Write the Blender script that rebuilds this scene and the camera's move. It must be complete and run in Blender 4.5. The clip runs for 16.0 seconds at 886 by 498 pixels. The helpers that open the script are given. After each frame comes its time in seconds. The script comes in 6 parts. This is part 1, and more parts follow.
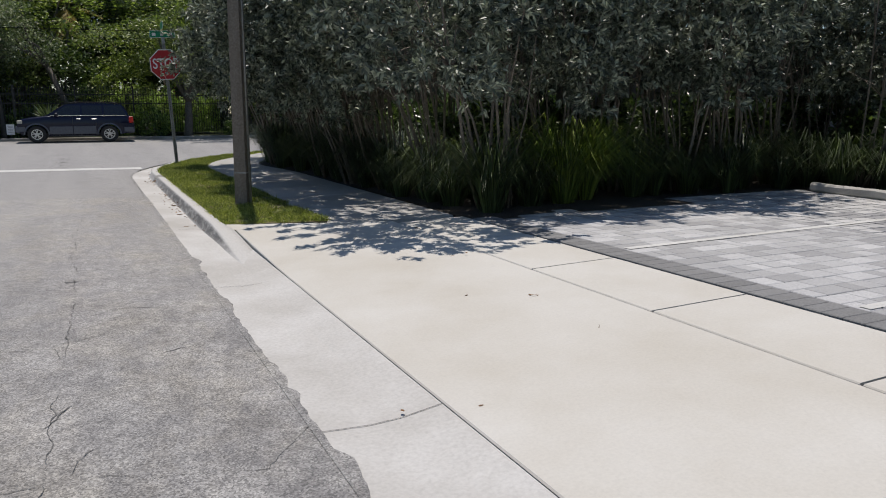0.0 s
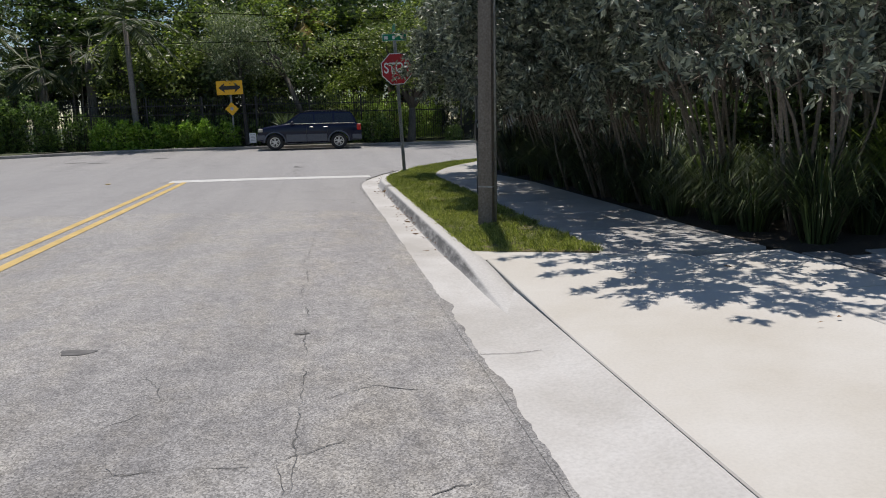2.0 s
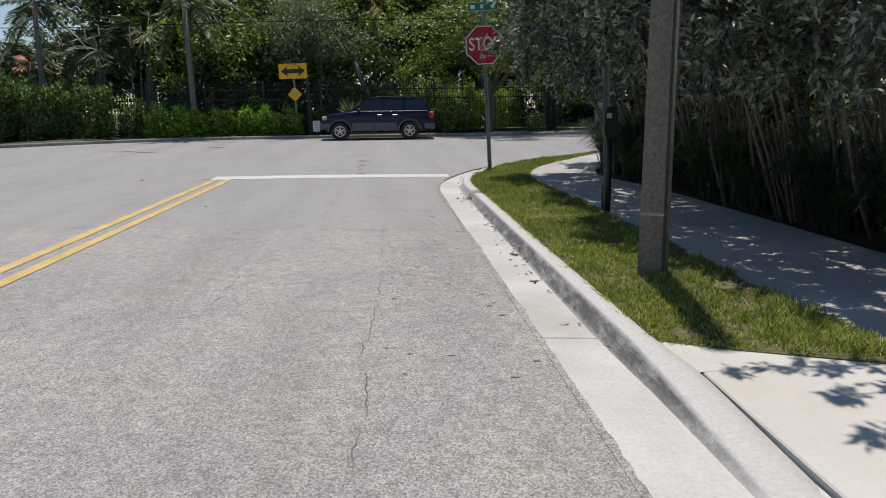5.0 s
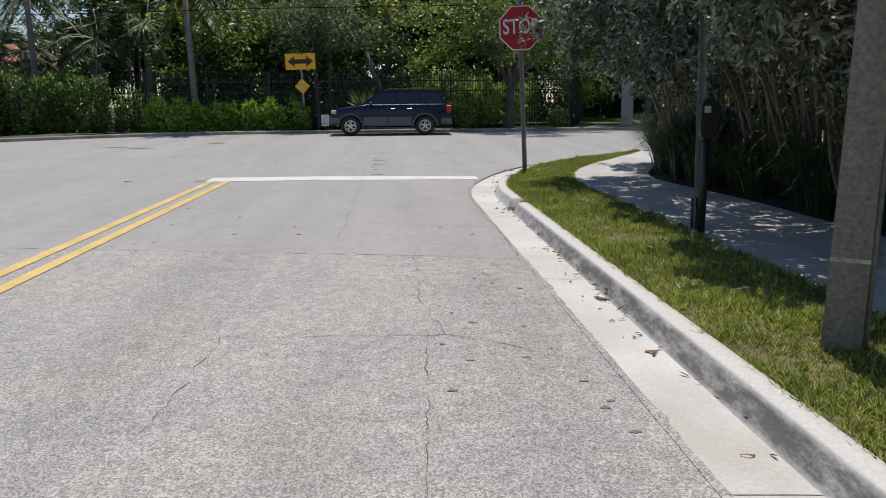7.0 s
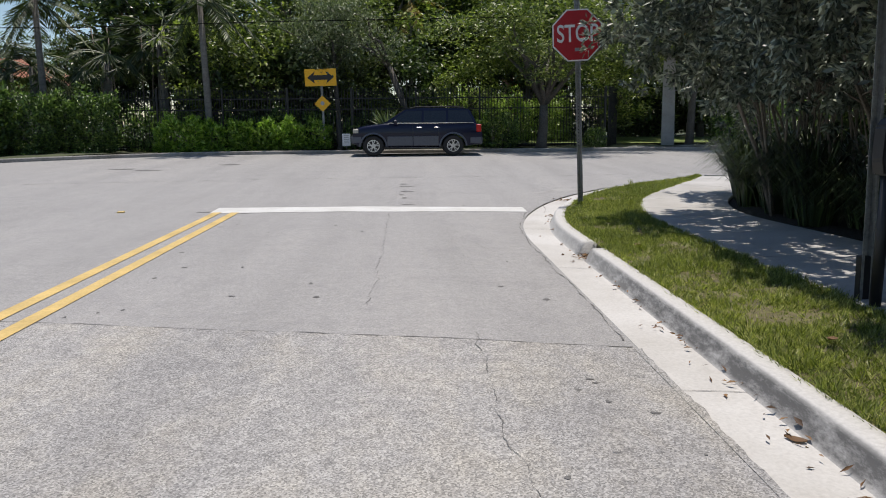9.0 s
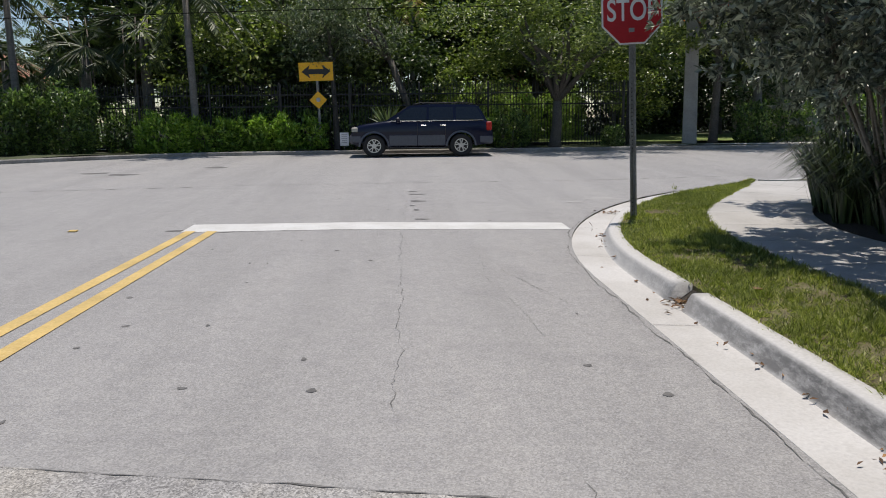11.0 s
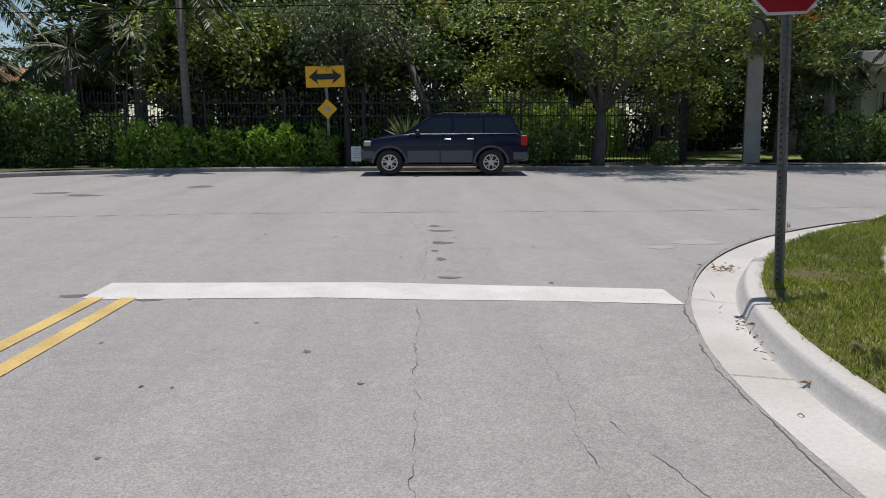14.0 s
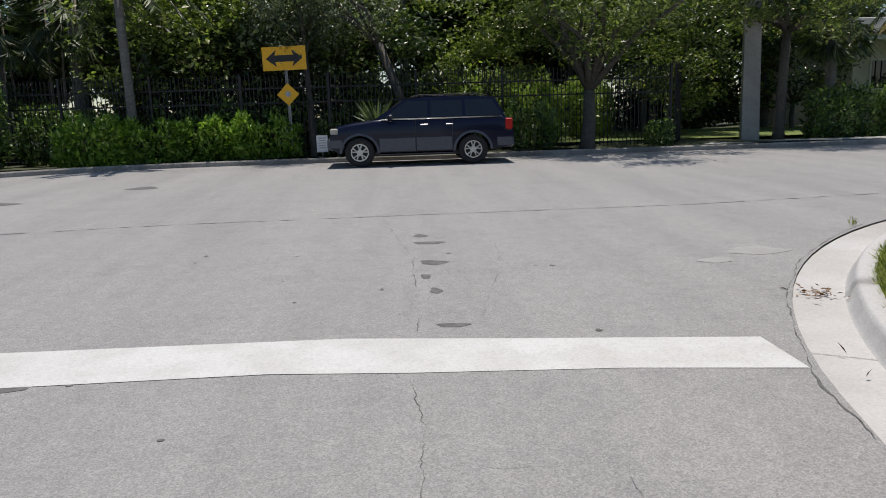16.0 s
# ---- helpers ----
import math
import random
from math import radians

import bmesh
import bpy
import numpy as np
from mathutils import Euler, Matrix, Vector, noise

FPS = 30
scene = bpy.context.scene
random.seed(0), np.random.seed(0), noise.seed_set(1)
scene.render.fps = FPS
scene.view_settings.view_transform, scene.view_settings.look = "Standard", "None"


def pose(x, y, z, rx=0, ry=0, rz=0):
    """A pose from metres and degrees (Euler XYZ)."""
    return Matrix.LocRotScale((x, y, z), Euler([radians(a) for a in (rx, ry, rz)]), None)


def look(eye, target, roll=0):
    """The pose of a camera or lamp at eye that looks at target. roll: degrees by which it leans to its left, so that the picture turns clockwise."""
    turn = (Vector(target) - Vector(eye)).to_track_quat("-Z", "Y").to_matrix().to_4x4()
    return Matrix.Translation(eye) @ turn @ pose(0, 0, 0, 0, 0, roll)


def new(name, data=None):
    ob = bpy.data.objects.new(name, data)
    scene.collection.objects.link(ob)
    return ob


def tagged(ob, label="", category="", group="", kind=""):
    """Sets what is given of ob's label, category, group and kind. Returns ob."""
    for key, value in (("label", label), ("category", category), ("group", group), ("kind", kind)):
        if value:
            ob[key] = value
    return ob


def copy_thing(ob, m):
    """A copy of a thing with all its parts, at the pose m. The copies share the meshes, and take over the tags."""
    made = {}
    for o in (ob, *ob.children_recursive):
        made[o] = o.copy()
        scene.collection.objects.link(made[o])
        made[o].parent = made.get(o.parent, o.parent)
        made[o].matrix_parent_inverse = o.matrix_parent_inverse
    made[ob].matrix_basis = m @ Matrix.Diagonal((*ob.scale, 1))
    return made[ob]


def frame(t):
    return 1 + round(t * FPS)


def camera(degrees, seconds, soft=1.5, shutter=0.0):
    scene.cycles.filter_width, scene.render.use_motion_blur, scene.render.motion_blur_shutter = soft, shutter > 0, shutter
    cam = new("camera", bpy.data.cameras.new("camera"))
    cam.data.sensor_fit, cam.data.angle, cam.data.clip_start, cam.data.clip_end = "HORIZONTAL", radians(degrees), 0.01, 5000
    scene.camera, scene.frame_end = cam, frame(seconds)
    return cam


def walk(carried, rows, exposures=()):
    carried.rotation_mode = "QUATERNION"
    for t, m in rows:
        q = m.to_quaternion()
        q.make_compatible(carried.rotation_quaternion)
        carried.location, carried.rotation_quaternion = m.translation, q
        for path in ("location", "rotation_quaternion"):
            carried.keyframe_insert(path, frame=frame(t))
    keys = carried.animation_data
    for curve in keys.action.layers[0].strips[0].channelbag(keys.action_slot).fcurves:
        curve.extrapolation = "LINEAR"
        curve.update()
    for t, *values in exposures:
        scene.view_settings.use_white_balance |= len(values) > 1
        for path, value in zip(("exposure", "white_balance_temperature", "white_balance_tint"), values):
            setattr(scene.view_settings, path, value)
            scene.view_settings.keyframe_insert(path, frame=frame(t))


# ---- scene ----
cam = camera(62.0, 16.0, soft=1.0)
PATH = [
    (0, (-1.274, -0.678, 1.424), (-0.427, 1.097, 1.059), -0.12),
    (0.5, (-1.187, -0.204, 1.409), (-0.421, 1.611, 1.062), -0.08),
    (1, (-1.201, 0.339, 1.404), (-0.485, 2.177, 1.069), 0.33),
    (1.5, (-1.272, 0.809, 1.413), (-0.777, 2.717, 1.075), -0.32),
    (2, (-1.325, 1.337, 1.409), (-1.004, 3.280, 1.060), -1.33),
    (2.5, (-1.329, 1.913, 1.397), (-1.005, 3.855, 1.043), -0.75),
    (3, (-1.384, 2.477, 1.383), (-1.148, 4.430, 1.019), -0.13),
    (3.5, (-1.351, 3.027, 1.382), (-1.110, 4.978, 1.017), -0.42),
    (4, (-1.369, 3.588, 1.378), (-1.193, 5.544, 1.002), 0.26),
    (4.5, (-1.335, 4.146, 1.392), (-1.182, 6.105, 1.019), -0.59),
    (7, (-1.580, 6.672, 1.360), (-1.451, 8.630, 0.971), -0.52),
    (7.5, (-1.647, 7.217, 1.345), (-1.534, 9.182, 0.990), -0.17),
    (8, (-1.711, 7.641, 1.402), (-1.637, 9.611, 1.068), -0.80),
    (8.5, (-1.771, 8.196, 1.359), (-1.690, 10.166, 1.027), -0.48),
    (9, (-1.816, 8.665, 1.392), (-1.735, 10.633, 1.049), -0.48),
    (11.5, (-2.097, 11.331, 1.395), (-2.005, 13.298, 1.045), -0.68),
    (12, (-2.065, 11.859, 1.387), (-1.983, 13.827, 1.042), -0.79),
    (12.5, (-2.087, 12.441, 1.357), (-2.082, 14.415, 1.037), -0.61),
    (13, (-2.003, 13.011, 1.365), (-1.981, 14.984, 1.040), -0.68),
    (13.5, (-2.071, 13.601, 1.367), (-2.042, 15.572, 1.027), -0.87),
    (14, (-2.090, 14.162, 1.366), (-2.050, 16.137, 1.052), -0.13),
    (14.5, (-2.105, 14.675, 1.361), (-2.060, 16.650, 1.044), -0.40),
    (15, (-2.120, 15.228, 1.369), (-2.034, 17.200, 1.046), -0.56),
    (15.5, (-2.147, 15.779, 1.370), (-2.071, 17.749, 1.034), -1.45),
    (16, (-2.220, 16.199, 1.406), (-2.107, 18.163, 1.046), -1.76),
]
walk(cam, [(t, look(eye, target, roll)) for t, eye, target, roll in PATH],
     exposures=[(0, -0.08), (2.5, 0.02), (4.5, 0.04), (7.0, 0.18), (9.0, 0.2), (11.5, 0.08), (16.0, 0.05)])

# ---- world, sun and exposure ----
SUN_ELEV, SUN_AZ = 79.0, 80.0          # degrees; azimuth of the sun measured from +x towards +y
world = bpy.data.worlds.new("world")
scene.world = world
world.use_nodes = True
wn = world.node_tree.nodes
sky = wn.new("ShaderNodeTexSky")
sky.sky_type = "NISHITA"
sky.sun_disc = False
sky.sun_elevation = radians(SUN_ELEV)
sky.sun_rotation = radians(90 - SUN_AZ)
sky.air_density, sky.dust_density, sky.ozone_density = 1.0, 0.2, 1.7
wn["Background"].inputs["Strength"].default_value = 0.09
world.node_tree.links.new(sky.outputs[0], wn["Background"].inputs["Color"])
sun_data = bpy.data.lights.new("sun", "SUN")
sun_data.energy, sun_data.angle, sun_data.color = 4.1, radians(0.53), (1.0, 0.922, 0.85)
sun = new("sun", sun_data)
sx, sy = math.cos(radians(SUN_ELEV)) * math.cos(radians(SUN_AZ)), math.cos(radians(SUN_ELEV)) * math.sin(radians(SUN_AZ))
sun.matrix_world = look((20 * sx, 20 * sy, 40), (20 * sx - sx, 20 * sy - sy, 40 - math.sin(radians(SUN_ELEV))))

# ---- materials ----
def mat_new(name):
    m = bpy.data.materials.new(name)
    m.use_nodes = True
    nt = m.node_tree
    return m, nt, nt.nodes["Principled BSDF"]


def ramp_of(nt, fac, stops):
    r = nt.nodes.new("ShaderNodeValToRGB")
    while len(r.color_ramp.elements) < len(stops):
        r.color_ramp.elements.new(0.5)
    for e, (p, c) in zip(r.color_ramp.elements, stops):
        e.position, e.color = p, (*c, 1)
    nt.links.new(fac, r.inputs["Fac"])
    return r.outputs["Color"]


def noise_of(nt, scale, detail=4.0, rough=0.55, stretch=None):
    co = nt.nodes.new("ShaderNodeNewGeometry")
    src = co.outputs["Position"]
    if stretch:
        mp = nt.nodes.new("ShaderNodeMapping")
        mp.inputs["Scale"].default_value = stretch
        nt.links.new(src, mp.inputs["Vector"])
        src = mp.outputs[0]
    n = nt.nodes.new("ShaderNodeTexNoise")
    n.inputs["Scale"].default_value, n.inputs["Detail"].default_value, n.inputs["Roughness"].default_value = scale, detail, rough
    nt.links.new(src, n.inputs["Vector"])
    return n.outputs["Fac"]


def mix_of(nt, a, b, fac, mode="MIX"):
    x = nt.nodes.new("ShaderNodeMix")
    x.data_type, x.blend_type = "RGBA", mode
    for sock, v in ((x.inputs[0], fac), (x.inputs[6], a), (x.inputs[7], b)):
        if hasattr(v, "links"):
            nt.links.new(v, sock)
        else:
            sock.default_value = v if isinstance(v, float) else (*v, 1)
    return x.outputs[2]


def bump_of(nt, bsdf, height, strength, dist=0.01):
    b = nt.nodes.new("ShaderNodeBump")
    b.inputs["Strength"].default_value, b.inputs["Distance"].default_value = strength, dist
    nt.links.new(height, b.inputs["Height"])
    nt.links.new(b.outputs[0], bsdf.inputs["Normal"])


def grained(name, dark, mid, light, scale, big=0.4, rough=0.85, bump=0.3, dist=0.006, stain=(0.75, 0.74, 0.72), vary=0.0, metallic=0.0, stretch=None):
    """Two scales of mottling on one surface colour, with fine relief."""
    m, nt, b = mat_new(name)
    fine = noise_of(nt, scale, 6.0, 0.65)
    c = ramp_of(nt, fine, [(0.3, dark), (0.5, mid), (0.72, light)])
    coarse = noise_of(nt, big, 5.0, 0.6, stretch)
    c = mix_of(nt, c, ramp_of(nt, coarse, [(0.32, stain), (0.62, (1, 1, 1))]), 1.0, "MULTIPLY")
    if vary:
        oi = nt.nodes.new("ShaderNodeObjectInfo")
        c = mix_of(nt, c, ramp_of(nt, oi.outputs["Random"], [(0.0, (1 - vary,) * 3), (1.0, (1 + vary * 0.4,) * 3)]), 1.0, "MULTIPLY")
    nt.links.new(c, b.inputs["Base Color"])
    b.inputs["Roughness"].default_value = rough
    b.inputs["Metallic"].default_value = metallic
    bump_of(nt, b, fine, bump, dist)
    return m


def asphalt(name, dark, mid, light, chip, wear, stained=False):
    lo_, hi_ = (0.72, 1.1) if stained else (0.88, 1.05)
    m, nt, b = mat_new(name)
    geo = nt.nodes.new("ShaderNodeNewGeometry")
    vo = nt.nodes.new("ShaderNodeTexVoronoi")
    vo.inputs["Scale"].default_value = chip
    nt.links.new(geo.outputs["Position"], vo.inputs["Vector"])
    bw = nt.nodes.new("ShaderNodeRGBToBW")
    nt.links.new(vo.outputs["Color"], bw.inputs[0])
    c = ramp_of(nt, bw.outputs[0], [(0.15, dark), (0.5, mid), (0.85, light)])
    fine = noise_of(nt, 9.0, 8.0, 0.75)
    c = mix_of(nt, c, ramp_of(nt, fine, [(0.3, (lo_, lo_, lo_ * 1.01)), (0.65, (hi_, hi_, hi_ * 0.99))]), 1.0, "MULTIPLY")
    lane = noise_of(nt, 0.8, 6.0, 0.6, (1.6, 0.16, 1))
    c = mix_of(nt, c, ramp_of(nt, lane, [(0.28, wear), (0.55, (1, 1, 1)), (0.8, (1.08, 1.07, 1.05))]), 1.0, "MULTIPLY")
    blot = noise_of(nt, 1.7, 7.0, 0.7)
    c = mix_of(nt, c, ramp_of(nt, blot, [(0.3, (0.9, 0.9, 0.91)), (0.5, (1, 1, 1))]), 1.0, "MULTIPLY")
    if stained:
        # long worn and bleached patches, bluish where the binder shows and tan where dust lies
        tint = noise_of(nt, 1.1, 8.0, 0.72, (1.3, 0.7, 1))
        c = mix_of(nt, c, ramp_of(nt, tint, [(0.30, (0.88, 0.885, 0.90)), (0.46, (0.98, 0.983, 0.99)), (0.60, (1.05, 1.03, 0.98)), (0.72, (1.10, 1.06, 0.98))]), 1.0, "MULTIPLY")
        streak = noise_of(nt, 3.1, 9.0, 0.8, (1.8, 0.5, 1))
        c = mix_of(nt, c, ramp_of(nt, streak, [(0.28, (0.72, 0.72, 0.725)), (0.40, (0.97, 0.97, 0.97)), (0.5, (1, 1, 1))]), 1.0, "MULTIPLY")
    speck = noise_of(nt, 38.0, 3.0, 0.8)
    c = mix_of(nt, c, ramp_of(nt, speck, [(0.32, (0.76, 0.76, 0.76)), (0.44, (1, 1, 1)), (0.64, (1, 1, 1)), (0.74, (1.14, 1.14, 1.12))]), 1.0, "MULTIPLY")
    if stained:
        # old oil and damp stains spread over the first metres beside the driveway
        sep_ = nt.nodes.new("ShaderNodeSeparateXYZ")
        nt.links.new(geo.outputs["Position"], sep_.inputs[0])
        near = nt.nodes.new("ShaderNodeMapRange")
        near.inputs["From Min"].default_value, near.inputs["From Max"].default_value = 8.5, 3.0
        nt.links.new(sep_.outputs["Y"], near.inputs["Value"])
        patchy = nt.nodes.new("ShaderNodeMapRange")
        patchy.inputs["From Min"].default_value, patchy.inputs["From Max"].default_value = 0.40, 0.60
        nt.links.new(noise_of(nt, 2.3, 9.0, 0.75, (1.0, 0.6, 1)), patchy.inputs["Value"])
        both = nt.nodes.new("ShaderNodeMath")
        both.operation = "MULTIPLY"
        nt.links.new(near.outputs[0], both.inputs[0])
        nt.links.new(patchy.outputs[0], both.inputs[1])
        c = mix_of(nt, c, mix_of(nt, c, (0.60, 0.60, 0.615), 1.0, "MULTIPLY"), both.outputs[0])
    nt.links.new(c, b.inputs["Base Color"])
    b.inputs["Roughness"].default_value = 0.88
    bump_of(nt, b, vo.outputs["Distance"], 0.5, 0.004)
    return m


def leafy(name, dark, mid, light, gloss=0.45, glow=0.35, shine=(1.0, 1.25, 0.5)):
    """Leaves: colour varies leaf by leaf, and light shines through them."""
    m, nt, b = mat_new(name)
    geo = nt.nodes.new("ShaderNodeNewGeometry")
    c = ramp_of(nt, geo.outputs["Random Per Island"], [(0.05, dark), (0.5, mid), (0.95, light)])
    big = noise_of(nt, 0.7, 3.0)
    c = mix_of(nt, c, ramp_of(nt, big, [(0.35, (0.72, 0.75, 0.72)), (0.65, (1.15, 1.12, 1.0))]), 1.0, "MULTIPLY")
    nt.links.new(c, b.inputs["Base Color"])
    b.inputs["Roughness"].default_value = gloss
    tr = nt.nodes.new("ShaderNodeBsdfTranslucent")
    nt.links.new(mix_of(nt, c, shine, 1.0, "MULTIPLY"), tr.inputs["Color"])
    mx = nt.nodes.new("ShaderNodeMixShader")
    mx.inputs[0].default_value = glow
    nt.links.new(b.outputs[0], mx.inputs[1])
    nt.links.new(tr.outputs[0], mx.inputs[2])
    nt.links.new(mx.outputs[0], nt.nodes["Material Output"].inputs["Surface"])
    return m


def plain(name, col, rough=0.5, metallic=0.0, speck=0.12, coat=0.0, spec=0.5):
    m, nt, b = mat_new(name)
    n = noise_of(nt, 14.0, 5.0)
    lo, hi = [tuple(v * (1 - speck) for v in col), tuple(min(1, v * (1 + speck)) for v in col)]
    nt.links.new(ramp_of(nt, n, [(0.3, lo), (0.7, hi)]), b.inputs["Base Color"])
    b.inputs["Roughness"].default_value, b.inputs["Metallic"].default_value = rough, metallic
    b.inputs["Coat Weight"].default_value = coat
    b.inputs["Specular IOR Level"].default_value = spec
    return m


M_OLD = asphalt("old_asphalt", (0.185, 0.181, 0.175), (0.325, 0.317, 0.305), (0.485, 0.473, 0.456), 130.0, (0.80, 0.80, 0.81), True)
M_NEW = asphalt("newer_asphalt", (0.24, 0.236, 0.231), (0.30, 0.294, 0.287), (0.37, 0.363, 0.355), 130.0, (0.86, 0.86, 0.86))
M_CONC = grained("pale_concrete", (0.51, 0.497, 0.462), (0.545, 0.53, 0.492), (0.575, 0.56, 0.52), 60.0, 0.7, stain=(0.86, 0.835, 0.79), bump=0.12)
M_GUTTER = grained("gutter_concrete", (0.455, 0.447, 0.43), (0.52, 0.511, 0.492), (0.575, 0.566, 0.546), 45.0, 0.9, stain=(0.78, 0.765, 0.74))
M_WALK = grained("sidewalk_concrete", (0.37, 0.364, 0.348), (0.45, 0.44, 0.42), (0.51, 0.50, 0.478), 40.0, 0.8, stain=(0.78, 0.77, 0.75), vary=0.08)
M_FARKERB = grained("weathered_kerb", (0.20, 0.19, 0.18), (0.30, 0.29, 0.27), (0.40, 0.39, 0.36), 18.0, 1.2, stain=(0.55, 0.54, 0.52))
M_PAVER = grained("grey_pavers", (0.36, 0.36, 0.365), (0.46, 0.46, 0.46), (0.55, 0.55, 0.545), 70.0, 0.9, stain=(0.85, 0.85, 0.86), vary=0.3)
M_PAVER_STUFF = grained("grey_paver_field", (0.35, 0.35, 0.355), (0.45, 0.45, 0.45), (0.54, 0.54, 0.535), 70.0, 4.0, stain=(0.8, 0.8, 0.8))
nt = M_PAVER_STUFF.node_tree
isl = nt.nodes.new("ShaderNodeNewGeometry")
b = nt.nodes["Principled BSDF"]
nt.links.new(mix_of(nt, b.inputs["Base Color"].links[0].from_socket, ramp_of(nt, isl.outputs["Random Per Island"], [(0.0, (0.62, 0.62, 0.63)), (1.0, (1.2, 1.19, 1.17))]), 1.0, "MULTIPLY"), b.inputs["Base Color"])
M_BORDER = grained("dark_pavers", (0.15, 0.15, 0.15), (0.21, 0.21, 0.21), (0.27, 0.27, 0.265), 70.0, 0.9, stain=(0.85, 0.85, 0.85), vary=0.15)
M_JOINT = grained("joint_sand", (0.045, 0.043, 0.038), (0.075, 0.071, 0.062), (0.11, 0.105, 0.092), 50.0)
M_SOIL = grained("dark_mulch", (0.02, 0.016, 0.012), (0.045, 0.036, 0.027), (0.08, 0.065, 0.05), 30.0, bump=0.9, dist=0.03)
M_GROUND = grained("rough_ground", (0.03, 0.04, 0.015), (0.06, 0.075, 0.03), (0.11, 0.12, 0.055), 14.0, 0.5, bump=0.8, dist=0.03)
M_TURF = grained("turf_soil", (0.07, 0.058, 0.028), (0.125, 0.115, 0.05), (0.21, 0.18, 0.09), 22.0, 1.2, bump=0.8, dist=0.02, stain=(0.7, 0.62, 0.5))
M_WHITE = grained("white_road_paint", (0.50, 0.50, 0.485), (0.60, 0.60, 0.58), (0.66, 0.66, 0.64), 55.0, 2.5, rough=0.6, bump=0.15, stain=(0.86, 0.85, 0.83))
M_YELLOW = grained("yellow_road_paint", (0.50, 0.35, 0.11), (0.60, 0.43, 0.15), (0.67, 0.50, 0.21), 40.0, 2.2, rough=0.65, bump=0.2, stain=(0.74, 0.74, 0.74))
M_CABLE = plain("cable_rubber", (0.008, 0.008, 0.008), 0.95, spec=0.05)
M_CRACK = plain("crack_fill", (0.12, 0.118, 0.113), 0.95, speck=0.5)
M_PATCH = plain("oil_stain", (0.125, 0.122, 0.118), 0.85, speck=0.35)
M_LEAF_SILVER = leafy("silver_leaves", (0.050, 0.062, 0.050), (0.160, 0.188, 0.154), (0.42, 0.462, 0.39), 0.42, 0.12, (1.0, 1.05, 0.75))
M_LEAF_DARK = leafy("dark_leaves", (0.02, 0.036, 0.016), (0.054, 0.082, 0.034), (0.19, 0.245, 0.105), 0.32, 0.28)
M_LEAF_HEDGE = leafy("hedge_leaves", (0.03, 0.058, 0.018), (0.10, 0.16, 0.052), (0.29, 0.38, 0.14), 0.32, 0.35)
M_LEAF_YEL = leafy("yellow_green_leaves", (0.055, 0.08, 0.022), (0.17, 0.215, 0.06), (0.42, 0.46, 0.17), 0.4, 0.38)
M_LEAF_FLAME = leafy("feathery_leaves", (0.05, 0.078, 0.026), (0.145, 0.185, 0.06), (0.37, 0.41, 0.145), 0.42, 0.3)
M_LEAF_OAK = leafy("grey_green_leaves", (0.06, 0.082, 0.042), (0.135, 0.17, 0.09), (0.36, 0.40, 0.28), 0.45, 0.22)
M_LEAF_BRIGHT = leafy("bright_shrub_leaves", (0.09, 0.17, 0.02), (0.21, 0.34, 0.055), (0.42, 0.56, 0.13), 0.3, 0.4)
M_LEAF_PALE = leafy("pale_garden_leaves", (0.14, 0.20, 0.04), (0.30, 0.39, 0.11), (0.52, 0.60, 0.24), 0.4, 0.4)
M_PALM = leafy("palm_leaves", (0.025, 0.042, 0.016), (0.055, 0.082, 0.03), (0.125, 0.155, 0.06), 0.5, 0.2)
M_PALM_DRY = leafy("dry_palm_leaves", (0.22, 0.16, 0.05), (0.34, 0.26, 0.09), (0.45, 0.36, 0.15), 0.6, 0.3)
M_BLADE = leafy("grass_blades", (0.075, 0.098, 0.020), (0.25, 0.282, 0.066), (0.58, 0.565, 0.225), 0.42, 0.36)
# one bed grass in two tones: darkened for canopy shade, lightened for sun
M_CLUMP = leafy("shade_toned_grass_blades", (0.022, 0.033, 0.016), (0.050, 0.072, 0.031), (0.125, 0.165, 0.068), 0.4, 0.15)
M_CLUMP_SUN_TINT = leafy("sun_tinted_grass_blades", (0.06, 0.09, 0.02), (0.15, 0.20, 0.04), (0.36, 0.42, 0.12), 0.35, 0.35)
M_FLOWER = leafy("orange_red_flowers", (0.5, 0.06, 0.02), (0.62, 0.10, 0.03), (0.7, 0.2, 0.05), 0.5, 0.3)
M_BARK = grained("grey_bark", (0.055, 0.048, 0.04), (0.105, 0.092, 0.078), (0.17, 0.152, 0.13), 25.0, 2.0, bump=0.8, dist=0.02)
M_STEM = grained("pale_stems", (0.12, 0.10, 0.08), (0.21, 0.178, 0.145), (0.30, 0.26, 0.215), 35.0, 3.0, bump=0.5)
M_POLE = grained("weathered_pole", (0.13, 0.113, 0.094), (0.205, 0.18, 0.153), (0.30, 0.265, 0.23), 42.0, 2.2, stain=(0.6, 0.56, 0.5), bump=0.6, stretch=(1, 1, 0.07))
M_CONCPOLE = grained("concrete_pole", (0.28, 0.275, 0.26), (0.37, 0.36, 0.345), (0.44, 0.43, 0.41), 30.0, 1.2, stain=(0.7, 0.7, 0.68))
M_GALV = grained("galvanised_steel", (0.22, 0.225, 0.22), (0.32, 0.325, 0.32), (0.42, 0.425, 0.42), 30.0, 3.0, rough=0.5, metallic=0.4, bump=0.1)
M_BLACK = plain("black_metal", (0.012, 0.012, 0.013), 0.5)
M_RED = plain("sign_red", (0.42, 0.018, 0.025), 0.4, speck=0.06)
M_SIGNWHITE = plain("sign_white", (0.74, 0.74, 0.73), 0.45, speck=0.04)
